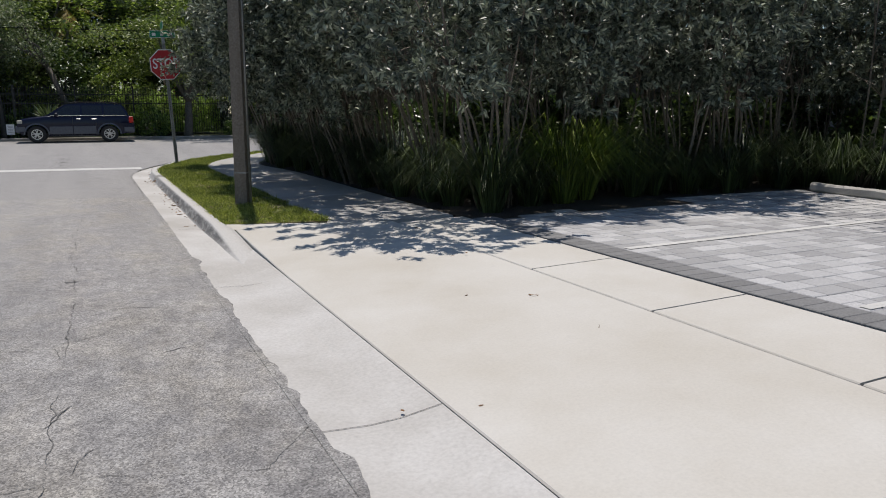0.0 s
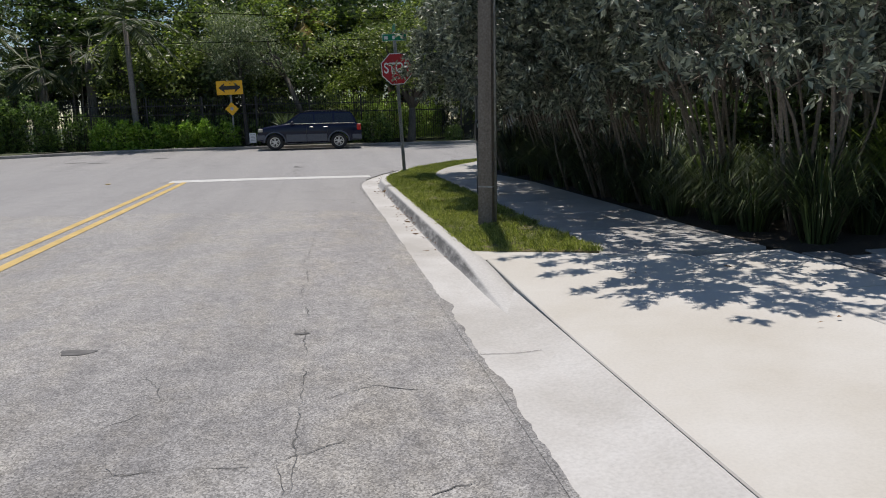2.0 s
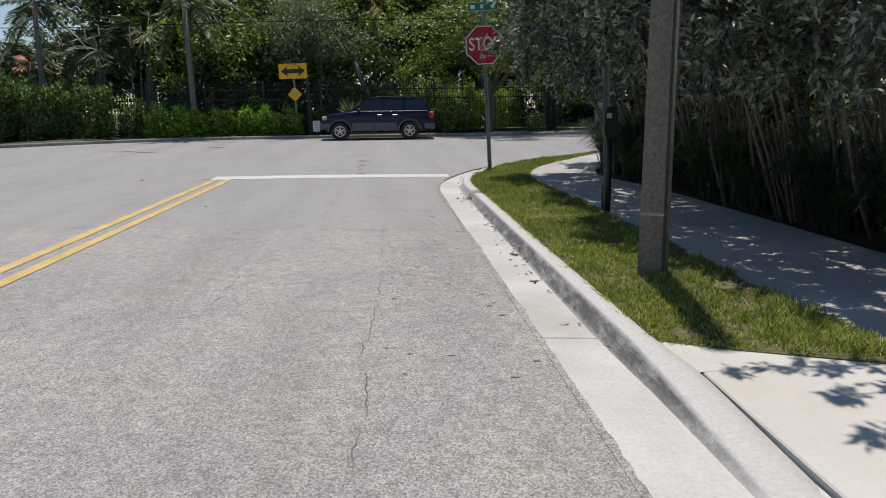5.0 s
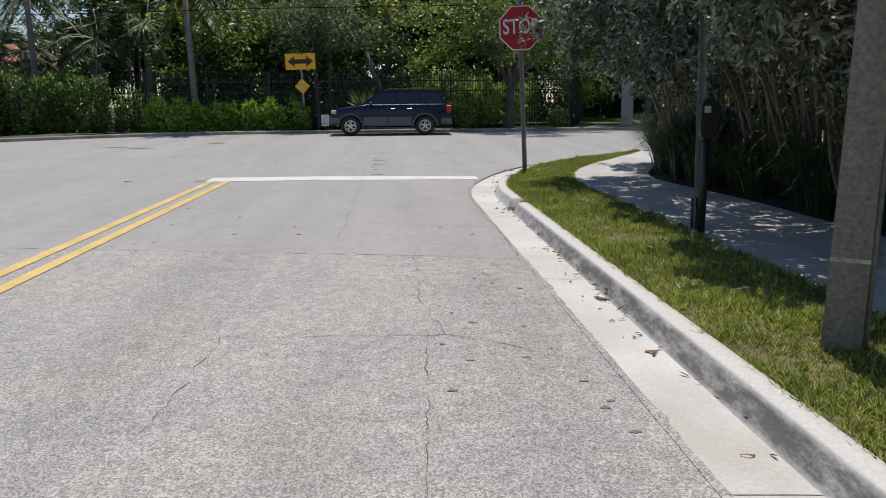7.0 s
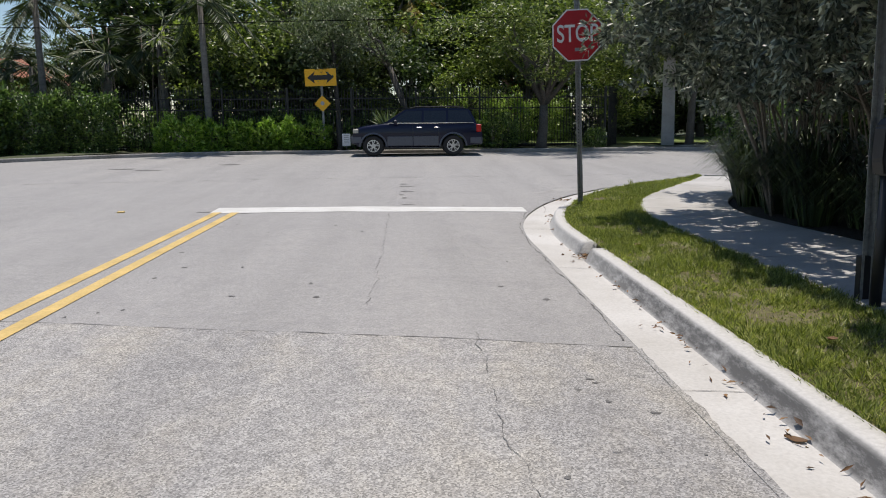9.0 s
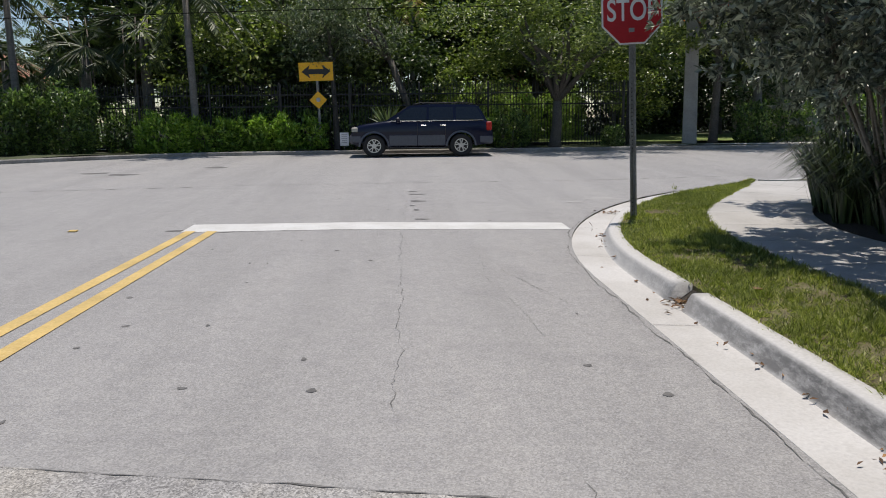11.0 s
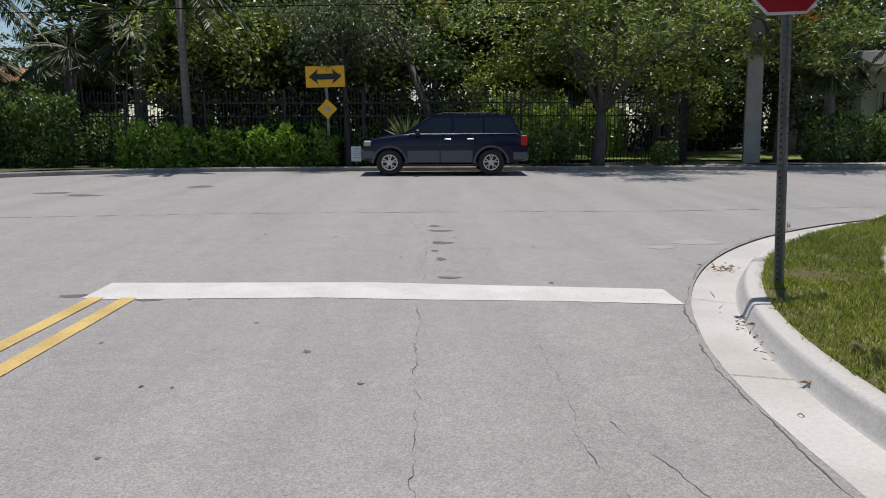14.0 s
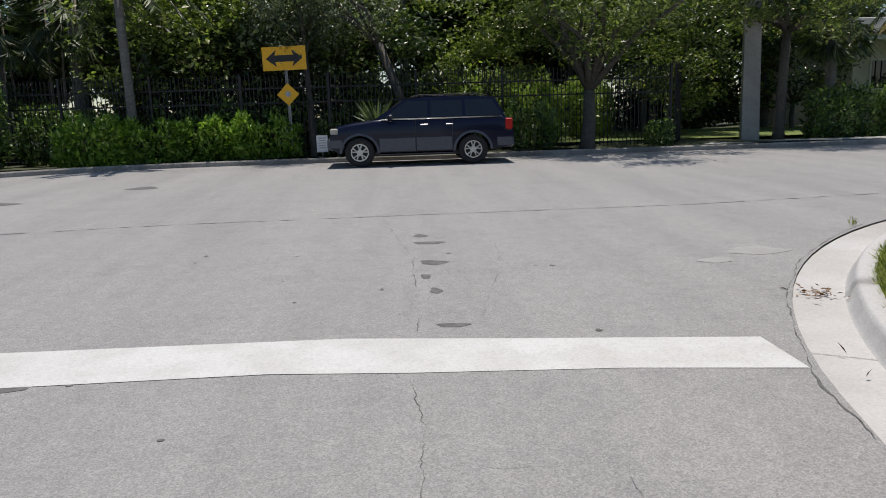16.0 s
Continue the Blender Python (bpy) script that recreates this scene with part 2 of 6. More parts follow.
M_GREEN = plain("sign_green", (0.0, 0.20, 0.09), 0.4, speck=0.06)
M_SIGNYEL = plain("sign_yellow", (0.82, 0.42, 0.006), 0.45, speck=0.08)
M_SIGNBLK = plain("sign_black", (0.012, 0.012, 0.012), 0.5)
M_SIGNRED = plain("sign_lettering_red", (0.45, 0.05, 0.05), 0.5)
M_BACK = plain("sign_back", (0.35, 0.35, 0.35), 0.45, 0.6)
M_LITTER = leafy("dry_leaves", (0.06, 0.03, 0.016), (0.15, 0.075, 0.035), (0.34, 0.18, 0.08), 0.7, 0.15)


# ---- building helpers ----
def obj(name, verts, faces, mat, parent=None, smooth=False, label=""):
    me = bpy.data.meshes.new(name)
    me.from_pydata([tuple(v) for v in verts], [], faces)
    me.materials.append(mat)
    if smooth:
        me.polygons.foreach_set("use_smooth", [True] * len(me.polygons))
    me.update()
    ob = new(name, me)
    ob.parent = parent
    return tagged(ob, label) if label else ob


def part(name, bm, mat, parent=None, label="", smooth=False):
    bmesh.ops.recalc_face_normals(bm, faces=bm.faces)
    me = bpy.data.meshes.new(name)
    bm.to_mesh(me)
    bm.free()
    me.materials.append(mat)
    if smooth:
        me.polygons.foreach_set("use_smooth", [True] * len(me.polygons))
    ob = new(name, me)
    ob.parent = parent
    return tagged(ob, label) if label else ob


def thing(name, at, label, category, group="", kind=""):
    e = new(name)
    e.empty_display_size = 0.1
    e.matrix_basis = at
    return tagged(e, label, category, group, kind)


def box(sx_, sy_, sz_, at=(0, 0, 0), bevel=0.0, turn=None, bm=None):
    """A box with its middle at the place given."""
    own = bmesh.new()
    bmesh.ops.create_cube(own, size=1.0)
    bmesh.ops.scale(own, vec=(sx_, sy_, sz_), verts=own.verts)
    if bevel:
        bmesh.ops.bevel(own, geom=own.edges[:], offset=bevel, segments=1, affect="EDGES")
    if turn is not None:
        bmesh.ops.transform(own, matrix=turn, verts=own.verts)
    bmesh.ops.translate(own, vec=at, verts=own.verts)
    if bm is None:
        return own
    me = bpy.data.meshes.new("tmp")
    own.to_mesh(me)
    own.free()
    bm.from_mesh(me)
    bpy.data.meshes.remove(me)
    return bm


def tube(points, radii, sides=8, bm=None, caps=True, spin=0.0):
    """A tapered tube along points."""
    bm = bm or bmesh.new()
    pts = [Vector(p) for p in points]
    if not hasattr(radii, "__len__"):
        radii = [radii] * len(pts)
    rings = []
    for i, p in enumerate(pts):
        d = (pts[min(i + 1, len(pts) - 1)] - pts[max(i - 1, 0)]).normalized()
        a = d.cross(Vector((0.31, 0.95, 0.05)) if abs(d.z) > 0.8 else Vector((0, 0, 1))).normalized()
        b = d.cross(a)
        rings.append([bm.verts.new(p + (a * math.cos(spin + k * math.tau / sides) + b * math.sin(spin + k * math.tau / sides)) * radii[i]) for k in range(sides)])
    for r0, r1 in zip(rings, rings[1:]):
        for k in range(sides):
            bm.faces.new((r0[k], r0[(k + 1) % sides], r1[(k + 1) % sides], r1[k]))
    if caps:
        bm.faces.new(rings[0][::-1])
        bm.faces.new(rings[-1])
    return bm


def prism(outline, y0, y1, bm=None):
    """An outline in x and z, drawn out along y."""
    bm = bm or bmesh.new()
    a = [bm.verts.new((x, y0, z)) for x, z in outline]
    b = [bm.verts.new((x, y1, z)) for x, z in outline]
    bm.faces.new(a)
    bm.faces.new(b[::-1])
    n = len(outline)
    for i in range(n):
        bm.faces.new((a[i], b[i], b[(i + 1) % n], a[(i + 1) % n]))
    return bm


def words(text, size, mat, parent, m, name="lettering", stretch=1.0):
    """Lettering as a mesh that lies in the plane of m's x and y."""
    cu = bpy.data.curves.new("tmp_text", "FONT")
    cu.body, cu.size, cu.align_x, cu.align_y, cu.extrude, cu.space_character = text, size, "CENTER", "CENTER", 0.001, 1.0
    cu.offset = size * 0.012
    t = new("tmp_text", cu)
    me = bpy.data.meshes.new_from_object(t.evaluated_get(bpy.context.evaluated_depsgraph_get()))
    bpy.data.objects.remove(t)
    bpy.data.curves.remove(cu)
    me.name = name
    me.transform(m @ Matrix.Diagonal((stretch, 1, 1, 1)))
    me.materials.clear()
    me.materials.append(mat)
    ob = new(name, me)
    ob.parent = parent
    return ob


rng = np.random.default_rng(7)


def unit(v):
    return v / np.maximum(np.linalg.norm(v, axis=1, keepdims=True), 1e-6)


def leaf_mesh(name, pos, way, length, width, fold=0.25, tilt=0.45):
    """One mesh of many two-sided leaves: each a rhomb folded along its rib."""
    n = len(pos)
    side = unit(np.cross(way, rng.normal(size=(n, 3)) * tilt + [0, 0, 1.0]))
    up = np.cross(side, way)
    L, W = (np.broadcast_to(np.asarray(v, float).reshape(-1, 1), (n, 1)) for v in (length, width))
    mid = pos + way * L * 0.45
    v = np.stack([pos, mid - side * W / 2 + up * W * fold, pos + way * L, mid + side * W / 2 + up * W * fold], 1).reshape(-1, 3)
    base = np.arange(n)[:, None] * 4
    tri = np.concatenate([base + [0, 1, 2], base + [0, 2, 3]], 1).reshape(-1, 3)
    me = bpy.data.meshes.new(name)
    me.vertices.add(len(v))
    me.vertices.foreach_set("co", v.astype(np.float32).ravel())
    me.loops.add(tri.size)
    me.loops.foreach_set("vertex_index", tri.astype(np.int32).ravel())
    me.polygons.add(len(tri))
    me.polygons.foreach_set("loop_start", np.arange(0, tri.size, 3, dtype=np.int32))
    me.polygons.foreach_set("loop_total", np.full(len(tri), 3, dtype=np.int32))
    me.update()
    me.validate()
    return me


def blade_mesh(name, foot, lean, height, width, droop):
    """Grass blades: each three pieces that arch over towards lean."""
    n = len(foot)
    side = unit(np.cross(lean, np.tile([0, 0, 1.0], (n, 1)))) * np.asarray(width).reshape(-1, 1) / 2
    h, d = np.asarray(height).reshape(-1, 1), np.asarray(droop).reshape(-1, 1)
    z = np.array([[0, 0, 1.0]])
    p1 = foot + z * h * 0.5 + lean * d * 0.18
    p2 = foot + z * h * (0.92 - 0.12 * np.minimum(d / h, 1.5)) + lean * d * 0.55
    p3 = foot + z * h * (1.0 - 0.5 * np.minimum(d / h, 1.5)) + lean * d
    v = np.stack([foot - side, foot + side, p1 - side, p1 + side, p2 - side * 0.7, p2 + side * 0.7, p3], 1).reshape(-1, 3)
    base = np.arange(n)[:, None] * 7
    tri = np.concatenate([base + k for k in ([0, 1, 3], [0, 3, 2], [2, 3, 5], [2, 5, 4], [4, 5, 6])], 1).reshape(-1, 3)
    me = bpy.data.meshes.new(name)
    me.vertices.add(len(v))
    me.vertices.foreach_set("co", v.astype(np.float32).ravel())
    me.loops.add(tri.size)
    me.loops.foreach_set("vertex_index", tri.astype(np.int32).ravel())
    me.polygons.add(len(tri))
    me.polygons.foreach_set("loop_start", np.arange(0, tri.size, 3, dtype=np.int32))
    me.polygons.foreach_set("loop_total", np.full(len(tri), 3, dtype=np.int32))
    me.update()
    me.validate()
    return me


def mesh_part(name, me, mat, parent=None, label=""):
    me.materials.append(mat)
    ob = new(name, me)
    ob.parent = parent
    return tagged(ob, label) if label else ob


# ---- the ground, the roads and the corner ----
def gz(y):
    """Height of the carriageway: level street, then a gentle rise across the junction."""
    return 0.0 if y < 20 else 0.0143 * (min(y, 40) - 20)


EDGE_X, CX, CY, RAD = -0.42, 8.08, 17.2, 8.5      # gutter's road edge, the corner's middle and radius
ARC = RAD * math.pi / 2


def along(s, d):
    """A point d behind the gutter's road edge, s metres along it: up the street, round the corner, along the cross street."""
    if s < CY:
        return EDGE_X + d, s
    if s < CY + ARC:
        a = math.pi - (s - CY) / RAD
        return CX + (RAD - d) * math.cos(a), CY + (RAD - d) * math.sin(a)
    return CX + (s - CY - ARC), CY + RAD - d


def interp(s, table):
    xs, ys = zip(*table)
    return float(np.interp(s, xs, ys))


def sweep(name, s0, s1, profile, mat, step=0.4, cap=True, smooth=False, bend=None):
    """A strip along the corner line; profile(s) gives (d, z) pairs."""
    n = max(2, int((s1 - s0) / step) + 1)
    verts, faces = [], []
    for i in range(n):
        s = s0 + (s1 - s0) * i / (n - 1)
        pr = profile(s)
        for d, z in pr:
            x, y = along(bend(s, d) if bend else s, d)
            verts.append((x, y, z + gz(y)))
    k = len(pr)
    for i in range(n - 1):
        for j in range(k - 1):
            a = i * k + j
            faces.append((a, a + k, a + k + 1, a + 1))
    if cap:
        faces.append(tuple(range(k)))
        faces.append(tuple(range((n - 1) * k, n * k))[::-1])
    return obj(name, verts, faces, mat, None, smooth)


ground = obj("ground", [(-600, -600, -0.25), (600, -600, -0.25), (600, 900, -0.25), (-600, 900, -0.25)], [(0, 1, 2, 3)], M_GROUND)
tagged(ground, "rough green ground that reaches to the horizon", "ground", kind="structure")


def road_z(x, y):
    """Slight fall of the carriageway to its gutter, with small unevenness."""
    fall = -0.02 * max(0.0, min(1.0, (x + 1.4) / 1.0)) if y < 19 else 0.0
    return gz(y) + fall


def sheet(name, xs, ys, mat, zf, keep=None):
    verts = [(x, y, zf(x, y)) for y in ys for x in xs]
    k = len(xs)
    faces = [(j * k + i, j * k + i + 1, (j + 1) * k + i + 1, (j + 1) * k + i) for j in range(len(ys) - 1) for i in range(k - 1)]
    return obj(name, verts, faces, mat, None, True)


# the old surface ends on a slanting joint; the newer surface begins there
def joint_y(x):
    return 13.05 - 0.2 * (x + 0.45)


xs_old = [-9.2 + 0.44 * i for i in range(20)] + [EDGE_X]
verts, faces = [], []
for i in range(41):
    f = i / 40
    for x in xs_old:
        y = -8 + (joint_y(x) + 8) * f
        verts.append((x, y, road_z(x, y)))
k = len(xs_old)
for i in range(40):
    for j in range(k - 1):
        faces.append((i * k + j, i * k + j + 1, (i + 1) * k + j + 1, (i + 1) * k + j))
road = tagged(obj("road", verts, faces, M_OLD, None, True), "worn light grey coarse asphalt of the side street, cracked and stained", "road", kind="structure")

# the junction: from the joint to the far kerb, up to the corner's gutter
FAR_Y = 35.95


def far_kerb_y(x):
    """The far kerb swings towards the street at its west end."""
    if x > -7.0:
        return FAR_Y
    return FAR_Y - 0.064 * (-7.0 - x) ** 1.9


def edge_x(y):
    """Where the carriageway ends on its east side."""
    if y < CY:
        return EDGE_X
    if y < CY + RAD:
        return CX - math.sqrt(RAD ** 2 - (y - CY) ** 2)
    return 70.0


verts, faces = [], []
rows = [("j", i / 8) for i in range(9)] + [("y", 16.0 + 0.35 * i) for i in range(1, 28)] + [("y", CY + RAD - 0.03), ("y", CY + RAD + 0.001)] + [("f", i / 8) for i in range(1, 9)]
for kind_, v in rows:
    for j in range(61):
        g = j / 60
        if kind_ == "j":
            x = -9.2 + (EDGE_X + 9.2) * g
            y = joint_y(x) * (1 - v) + 16.0 * v
        else:
            y = v if kind_ == "y" else CY + RAD + 0.001
            west = -60.0 if y > 17.5 else -9.2 - (y - 16.0) * 34
            x = west + (edge_x(y) - west) * (g if y < CY + RAD else g ** 1.0)
            if kind_ == "f":
                y = y + (far_kerb_y(max(min(x, 60), -22)) + 0.05 - y) * v
        verts.append((x, y, road_z(x, y)))
for i in range(len(rows) - 1):
    for j in range(60):
        a = i * 61 + j
        faces.append((a, a + 1, a + 62, a + 61))
junction = tagged(obj("road_junction", verts, faces, M_NEW, None, True), "smoother grey asphalt of the junction and cross street", "road", kind="structure")


# gutter pan and kerb pieces
def pan(s):
    drop = interp(s, [(8.0, 0.0), (9.3, 1.0)])          # 0 at the driveway, 1 along the kerb
    if 25.4 < s < 26.9:
        drop = 0.1
    foot = 0.40
    lip = 0.62 - 0.12 * drop
    return [(0.0, -0.3), (0.0, -0.018), (foot * 0.6, -0.03), (foot, -0.04 + 0.018 * (1 - drop)), (lip, 0.012 - 0.04 * drop), (lip, -0.3)]


gutter = tagged(sweep("gutter", -8, 60, pan, M_GUTTER, 0.35), "pale concrete gutter along the street edge, chipped at its border", "gutter", kind="structure")


def kerb_piece(s0, s1, rise0, rise1, label):
    """A kerb with a sloping face and rounded nose; rise0 and rise1: how far its ends taper down."""
    def prof(s):
        h = 1.0
        if rise0:
            h *= min(1.0, 0.04 + (s - s0) / rise0)
        if rise1:
            h *= min(1.0, 0.04 + (s1 - s) / rise1)
        h = 0.5 * h + 0.5 * h * h * (3 - 2 * h)
        back = 0.562 + 0.064 * interp(s, [(8.1, 1.0), (8.6, 0.0)])
        top = -0.03 + 0.125 * h
        return [(0.335, -0.2), (0.335, -0.05), (0.352, -0.045 + 0.008 * h), (0.374, -0.04 + 0.02 * h), (0.406, top - 0.036 * h), (0.424, top - 0.010 * h), (0.44, top - 0.002), (0.47, top), (back - 0.007, top), (back, top - 0.01), (back, -0.2)]
    return tagged(sweep("kerb", s0, s1, prof, M_KERB, 0.22, True, True), label, "kerb", kind="structure")


M_KERB, nt, b = mat_new("kerb_concrete")
geo = nt.nodes.new("ShaderNodeNewGeometry")
fine = noise_of(nt, 45.0, 6.0, 0.65)
c = ramp_of(nt, fine, [(0.3, (0.42, 0.413, 0.398)), (0.5, (0.485, 0.477, 0.46)), (0.72, (0.55, 0.542, 0.525))])
# tyre scuffs: black rubber rubbed along the face
scuff = noise_of(nt, 2.6, 9.0, 0.8, (3, 1.3, 4))
sep = nt.nodes.new("ShaderNodeSeparateXYZ")
nt.links.new(geo.outputs["Normal"], sep.inputs[0])
face = nt.nodes.new("ShaderNodeMapRange")
face.inputs["From Min"].default_value, face.inputs["From Max"].default_value = 0.96, 0.6
nt.links.new(sep.outputs["Z"], face.inputs["Value"])
mul = nt.nodes.new("ShaderNodeMath")
mul.operation = "MULTIPLY"
nt.links.new(face.outputs[0], mul.inputs[0])
rub = nt.nodes.new("ShaderNodeMapRange")
rub.inputs["From Min"].default_value, rub.inputs["From Max"].default_value = 0.27, 0.55
nt.links.new(scuff, rub.inputs["Value"])
nt.links.new(rub.outputs[0], mul.inputs[1])
# parked cars rub the straight stretch; the corner's kerb is clean
spot = nt.nodes.new("ShaderNodeSeparateXYZ")
nt.links.new(geo.outputs["Position"], spot.inputs[0])
stretch_ = nt.nodes.new("ShaderNodeMapRange")
stretch_.inputs["From Min"].default_value, stretch_.inputs["From Max"].default_value = 18.0, 14.0
stretch_.inputs["To Min"].default_value = 0.25
nt.links.new(spot.outputs["Y"], stretch_.inputs["Value"])
rubbed = nt.nodes.new("ShaderNodeMath")
rubbed.operation = "MULTIPLY"
nt.links.new(mul.outputs[0], rubbed.inputs[0])
nt.links.new(stretch_.outputs[0], rubbed.inputs[1])
c = mix_of(nt, c, (0.11, 0.108, 0.105), rubbed.outputs[0])
nt.links.new(c, b.inputs["Base Color"])
b.inputs["Roughness"].default_value = 0.85
bump_of(nt, b, fine, 0.3, 0.006)

kerb_piece(6.2, 16.02, 2.6, 0.0, "pale concrete kerb with black tyre scuffs, sinking into the driveway")
kerb_piece(16.34, 21.62, 0.0, 0.0, "pale concrete kerb round the corner beside the stop sign")
kerb_piece(21.72, 25.6, 0.0, 1.0, "pale concrete kerb dropping to the sidewalk ramp")
kerb_piece(26.5, 60.0, 0.22, 0.0, "pale concrete kerb along the cross street")

# the lawn strip between kerb and sidewalk
WALK_L = [(-8, 1.69), (15.5, 1.69), (19.2, 1.64), (22.1, 1.5), (23.9, 1.38), (25.4, 1.0), (26.3, 0.57), (26.6, 0.58), (27.1, 1.1), (28.0, 1.5), (60, 1.6)]
WALK_R = [(-8, 3.30), (15.5, 3.30), (19.0, 2.95), (23.3, 2.75), (26.0, 3.1), (60, 3.2)]


def lawn_z(s, f):
    """Height of the lawn a share f of the way from kerb to sidewalk; it sinks to the driveway."""
    full = interp(f, [(0, 0.08), (0.3, 0.105), (0.7, 0.12), (1, 0.11)])
    near = interp(f, [(0, 0.068), (1, 0.130)])
    k_ = interp(s, [(8.1, 0.0), (9.5, 1.0)])
    return near + (full - near) * k_


def lawn(s):
    d1 = interp(s, WALK_L)
    w_ = d1 - 0.562
    return [(0.562, -0.1)] + [(0.562 + (w_ - 0.004) * f, lawn_z(s, f)) for f in (0.0, 0.3, 0.7, 1.0)] + [(d1 - 0.004, -0.1)]


def lawn_end(d):
    """Where the lawn strip ends at the driveway: a slanting edge, further back beside the sidewalk."""
    return interp(d, [(0.562, 8.62), (0.70, 8.49), (1.2, 8.17), (1.69, 7.9)])


def taper(s, d):
    """Bends the first metre of the lawn strip to its slanting end."""
    return s + (lawn_end(d) - 8.12) * max(0.0, 1 - (s - 8.12) / 1.6)


lawn_a = tagged(sweep("lawn", 8.12, 26.35, lawn, M_TURF, 0.4, bend=taper), "strip of sunlit mown lawn between kerb and sidewalk", "lawn", kind="structure")
lawn_b = tagged(sweep("lawn", 26.75, 60, lawn, M_TURF, 0.6), "lawn strip beyond the sidewalk ramp", "lawn", kind="structure")

tagged(sweep("kerb", 26.6, 60, lambda s: [(interp(s, WALK_L) - 0.09, 0.05), (interp(s, WALK_L) - 0.09, 0.135), (interp(s, WALK_L) - 0.002, 0.135), (interp(s, WALK_L) - 0.002, 0.05)], M_GUTTER, 0.3), "pale concrete edging of the small lawn island", "kerb", kind="structure")
tagged(sweep("soil_fill", 15.95, 16.4, lambda s: [(0.44, -0.04), (0.50, 0.0), (0.60, 0.075), (0.62, 0.05)], M_SOIL, 0.1, False), "dark soil washed into the kerb gap", "soil", kind="structure")
# sidewalk slabs
walk_base = tagged(sweep("pavement", -8, 60, lambda s: [(interp(s, WALK_L) + 0.02, 0.02), (interp(s, WALK_R), 0.06)], M_JOINT, 0.5, False), "sand bed of the sidewalk", "pavement", kind="structure")


def slab(name, s0, s1, fl, fr, zl, zr, mat, parent, gap=0.006):
    n = max(2, int((s1 - s0) / 0.5) + 1)
    verts, faces = [], []
    for i in range(n):
        s = s0 + gap + (s1 - s0 - 2 * gap) * i / (n - 1)
        a, b_ = fl(s) + gap, fr(s) - gap
        zk = zl(s) if callable(zl) else zl
        for d, z in ((a, zk - 0.09), (a, zk - 0.008), (a + 0.008, zk), (b_ - 0.008, zr), (b_, zr - 0.008), (b_, zr - 0.09)):
            x, y = along(s, d)
            verts.append((x, y, z + gz(y)))
    for i in range(n - 1):
        for j in range(5):
            q = i * 6 + j
            faces.append((q, q + 6, q + 7, q + 1))
    faces += [tuple(range(6)), tuple(range((n - 1) * 6, n * 6))[::-1]]
    return obj(name, verts, faces, mat, parent)


s = 7.7
while s < 40:
    s2 = s + 1.52
    slab("slab", s, s2, lambda q: interp(q, WALK_L), lambda q: interp(q, WALK_R), 0.118, 0.13, M_WALK, walk_base)
    s = s2

# driveway apron: one large sloping slab and a row of smaller ones beside the pavers
apron = tagged(obj("driveway", [(0.2, -8, -0.02), (3.0, -8, 0.04), (3.0, 8.1, 0.04), (0.2, 8.1, -0.02)], [(0, 1, 2, 3)], M_JOINT), "bed of the driveway apron", "driveway", kind="structure")
for y0, y1 in ((-8, -3.2), (-3.2, 8.1)):
    sl = slab("slab", y0, y1, lambda q: 0.629, lambda q: 2.44 if q < 7.7 else 1.69, lambda q: interp(q, [(5.8, 0.012), (8.1, 0.07)]), 0.12, M_CONC, apron, 0.006)
for i in range(-4, 5):
    y0 = 1.52 + 1.49 * (i - 0)
    if y0 < 6.6:
        slab("slab", y0, min(y0 + 1.49, 7.7), lambda q: 2.44, lambda q: 3.32, 0.121, 0.142, M_CONC, apron, 0.009)

# the apron's last wedge, up to the slanting end of the lawn
wv, wf = [], []
for i in range(9):
    d = 0.568 + 0.77 * i / 8
    z = 0.07 + 0.05 * (d - 0.629) / 1.06
    wv += [(EDGE_X + d, 8.085, z), (EDGE_X + d, max(8.09, lawn_end(d) + 0.03), z)]
wf = [(2 * i, 2 * i + 2, 2 * i + 3, 2 * i + 1) for i in range(8)]
obj("slab", wv, wf, M_CONC, apron)

# the planted bed behind the sidewalk
def bed(s):
    return [(interp(s, WALK_R) + 0.0, 0.09), (interp(s, WALK_R) + 0.3, 0.13), (interp(s, WALK_R) + 2.0, 0.16), (interp(s, WALK_R) + 3.5, 0.16)]


tagged(sweep("planting_bed", 7.1, 40, bed, M_SOIL, 0.5, False), "dark mulched planting bed under the hedge", "planting bed", kind="structure")
obj_bed = obj("planting_bed", [(2.9, 7.1, 0.12), (6.1, 7.95, 0.12), (9.2, 7.95, 0.12), (9.2, 5.9, 0.12), (16, 5.0, 0.12), (30, 5, 0.12), (30, 19, 0.14), (5.0, 19, 0.14), (2.95, 12, 0.13)],
              [(0, 1, 2, 3, 4, 5, 6, 7, 8)], M_SOIL)
tagged(obj_bed, "dark mulched ground under the hedge beside the parking bay", "planting bed", kind="structure")

# road markings and marks on the road
def flat(name, pts, mat, parent, zoff=0.004, label=""):
    verts = [(x, y, road_z(x, y) + zoff) for x, y in pts]
    return obj(name, verts, [tuple(range(len(pts)))], mat, parent, label=label)


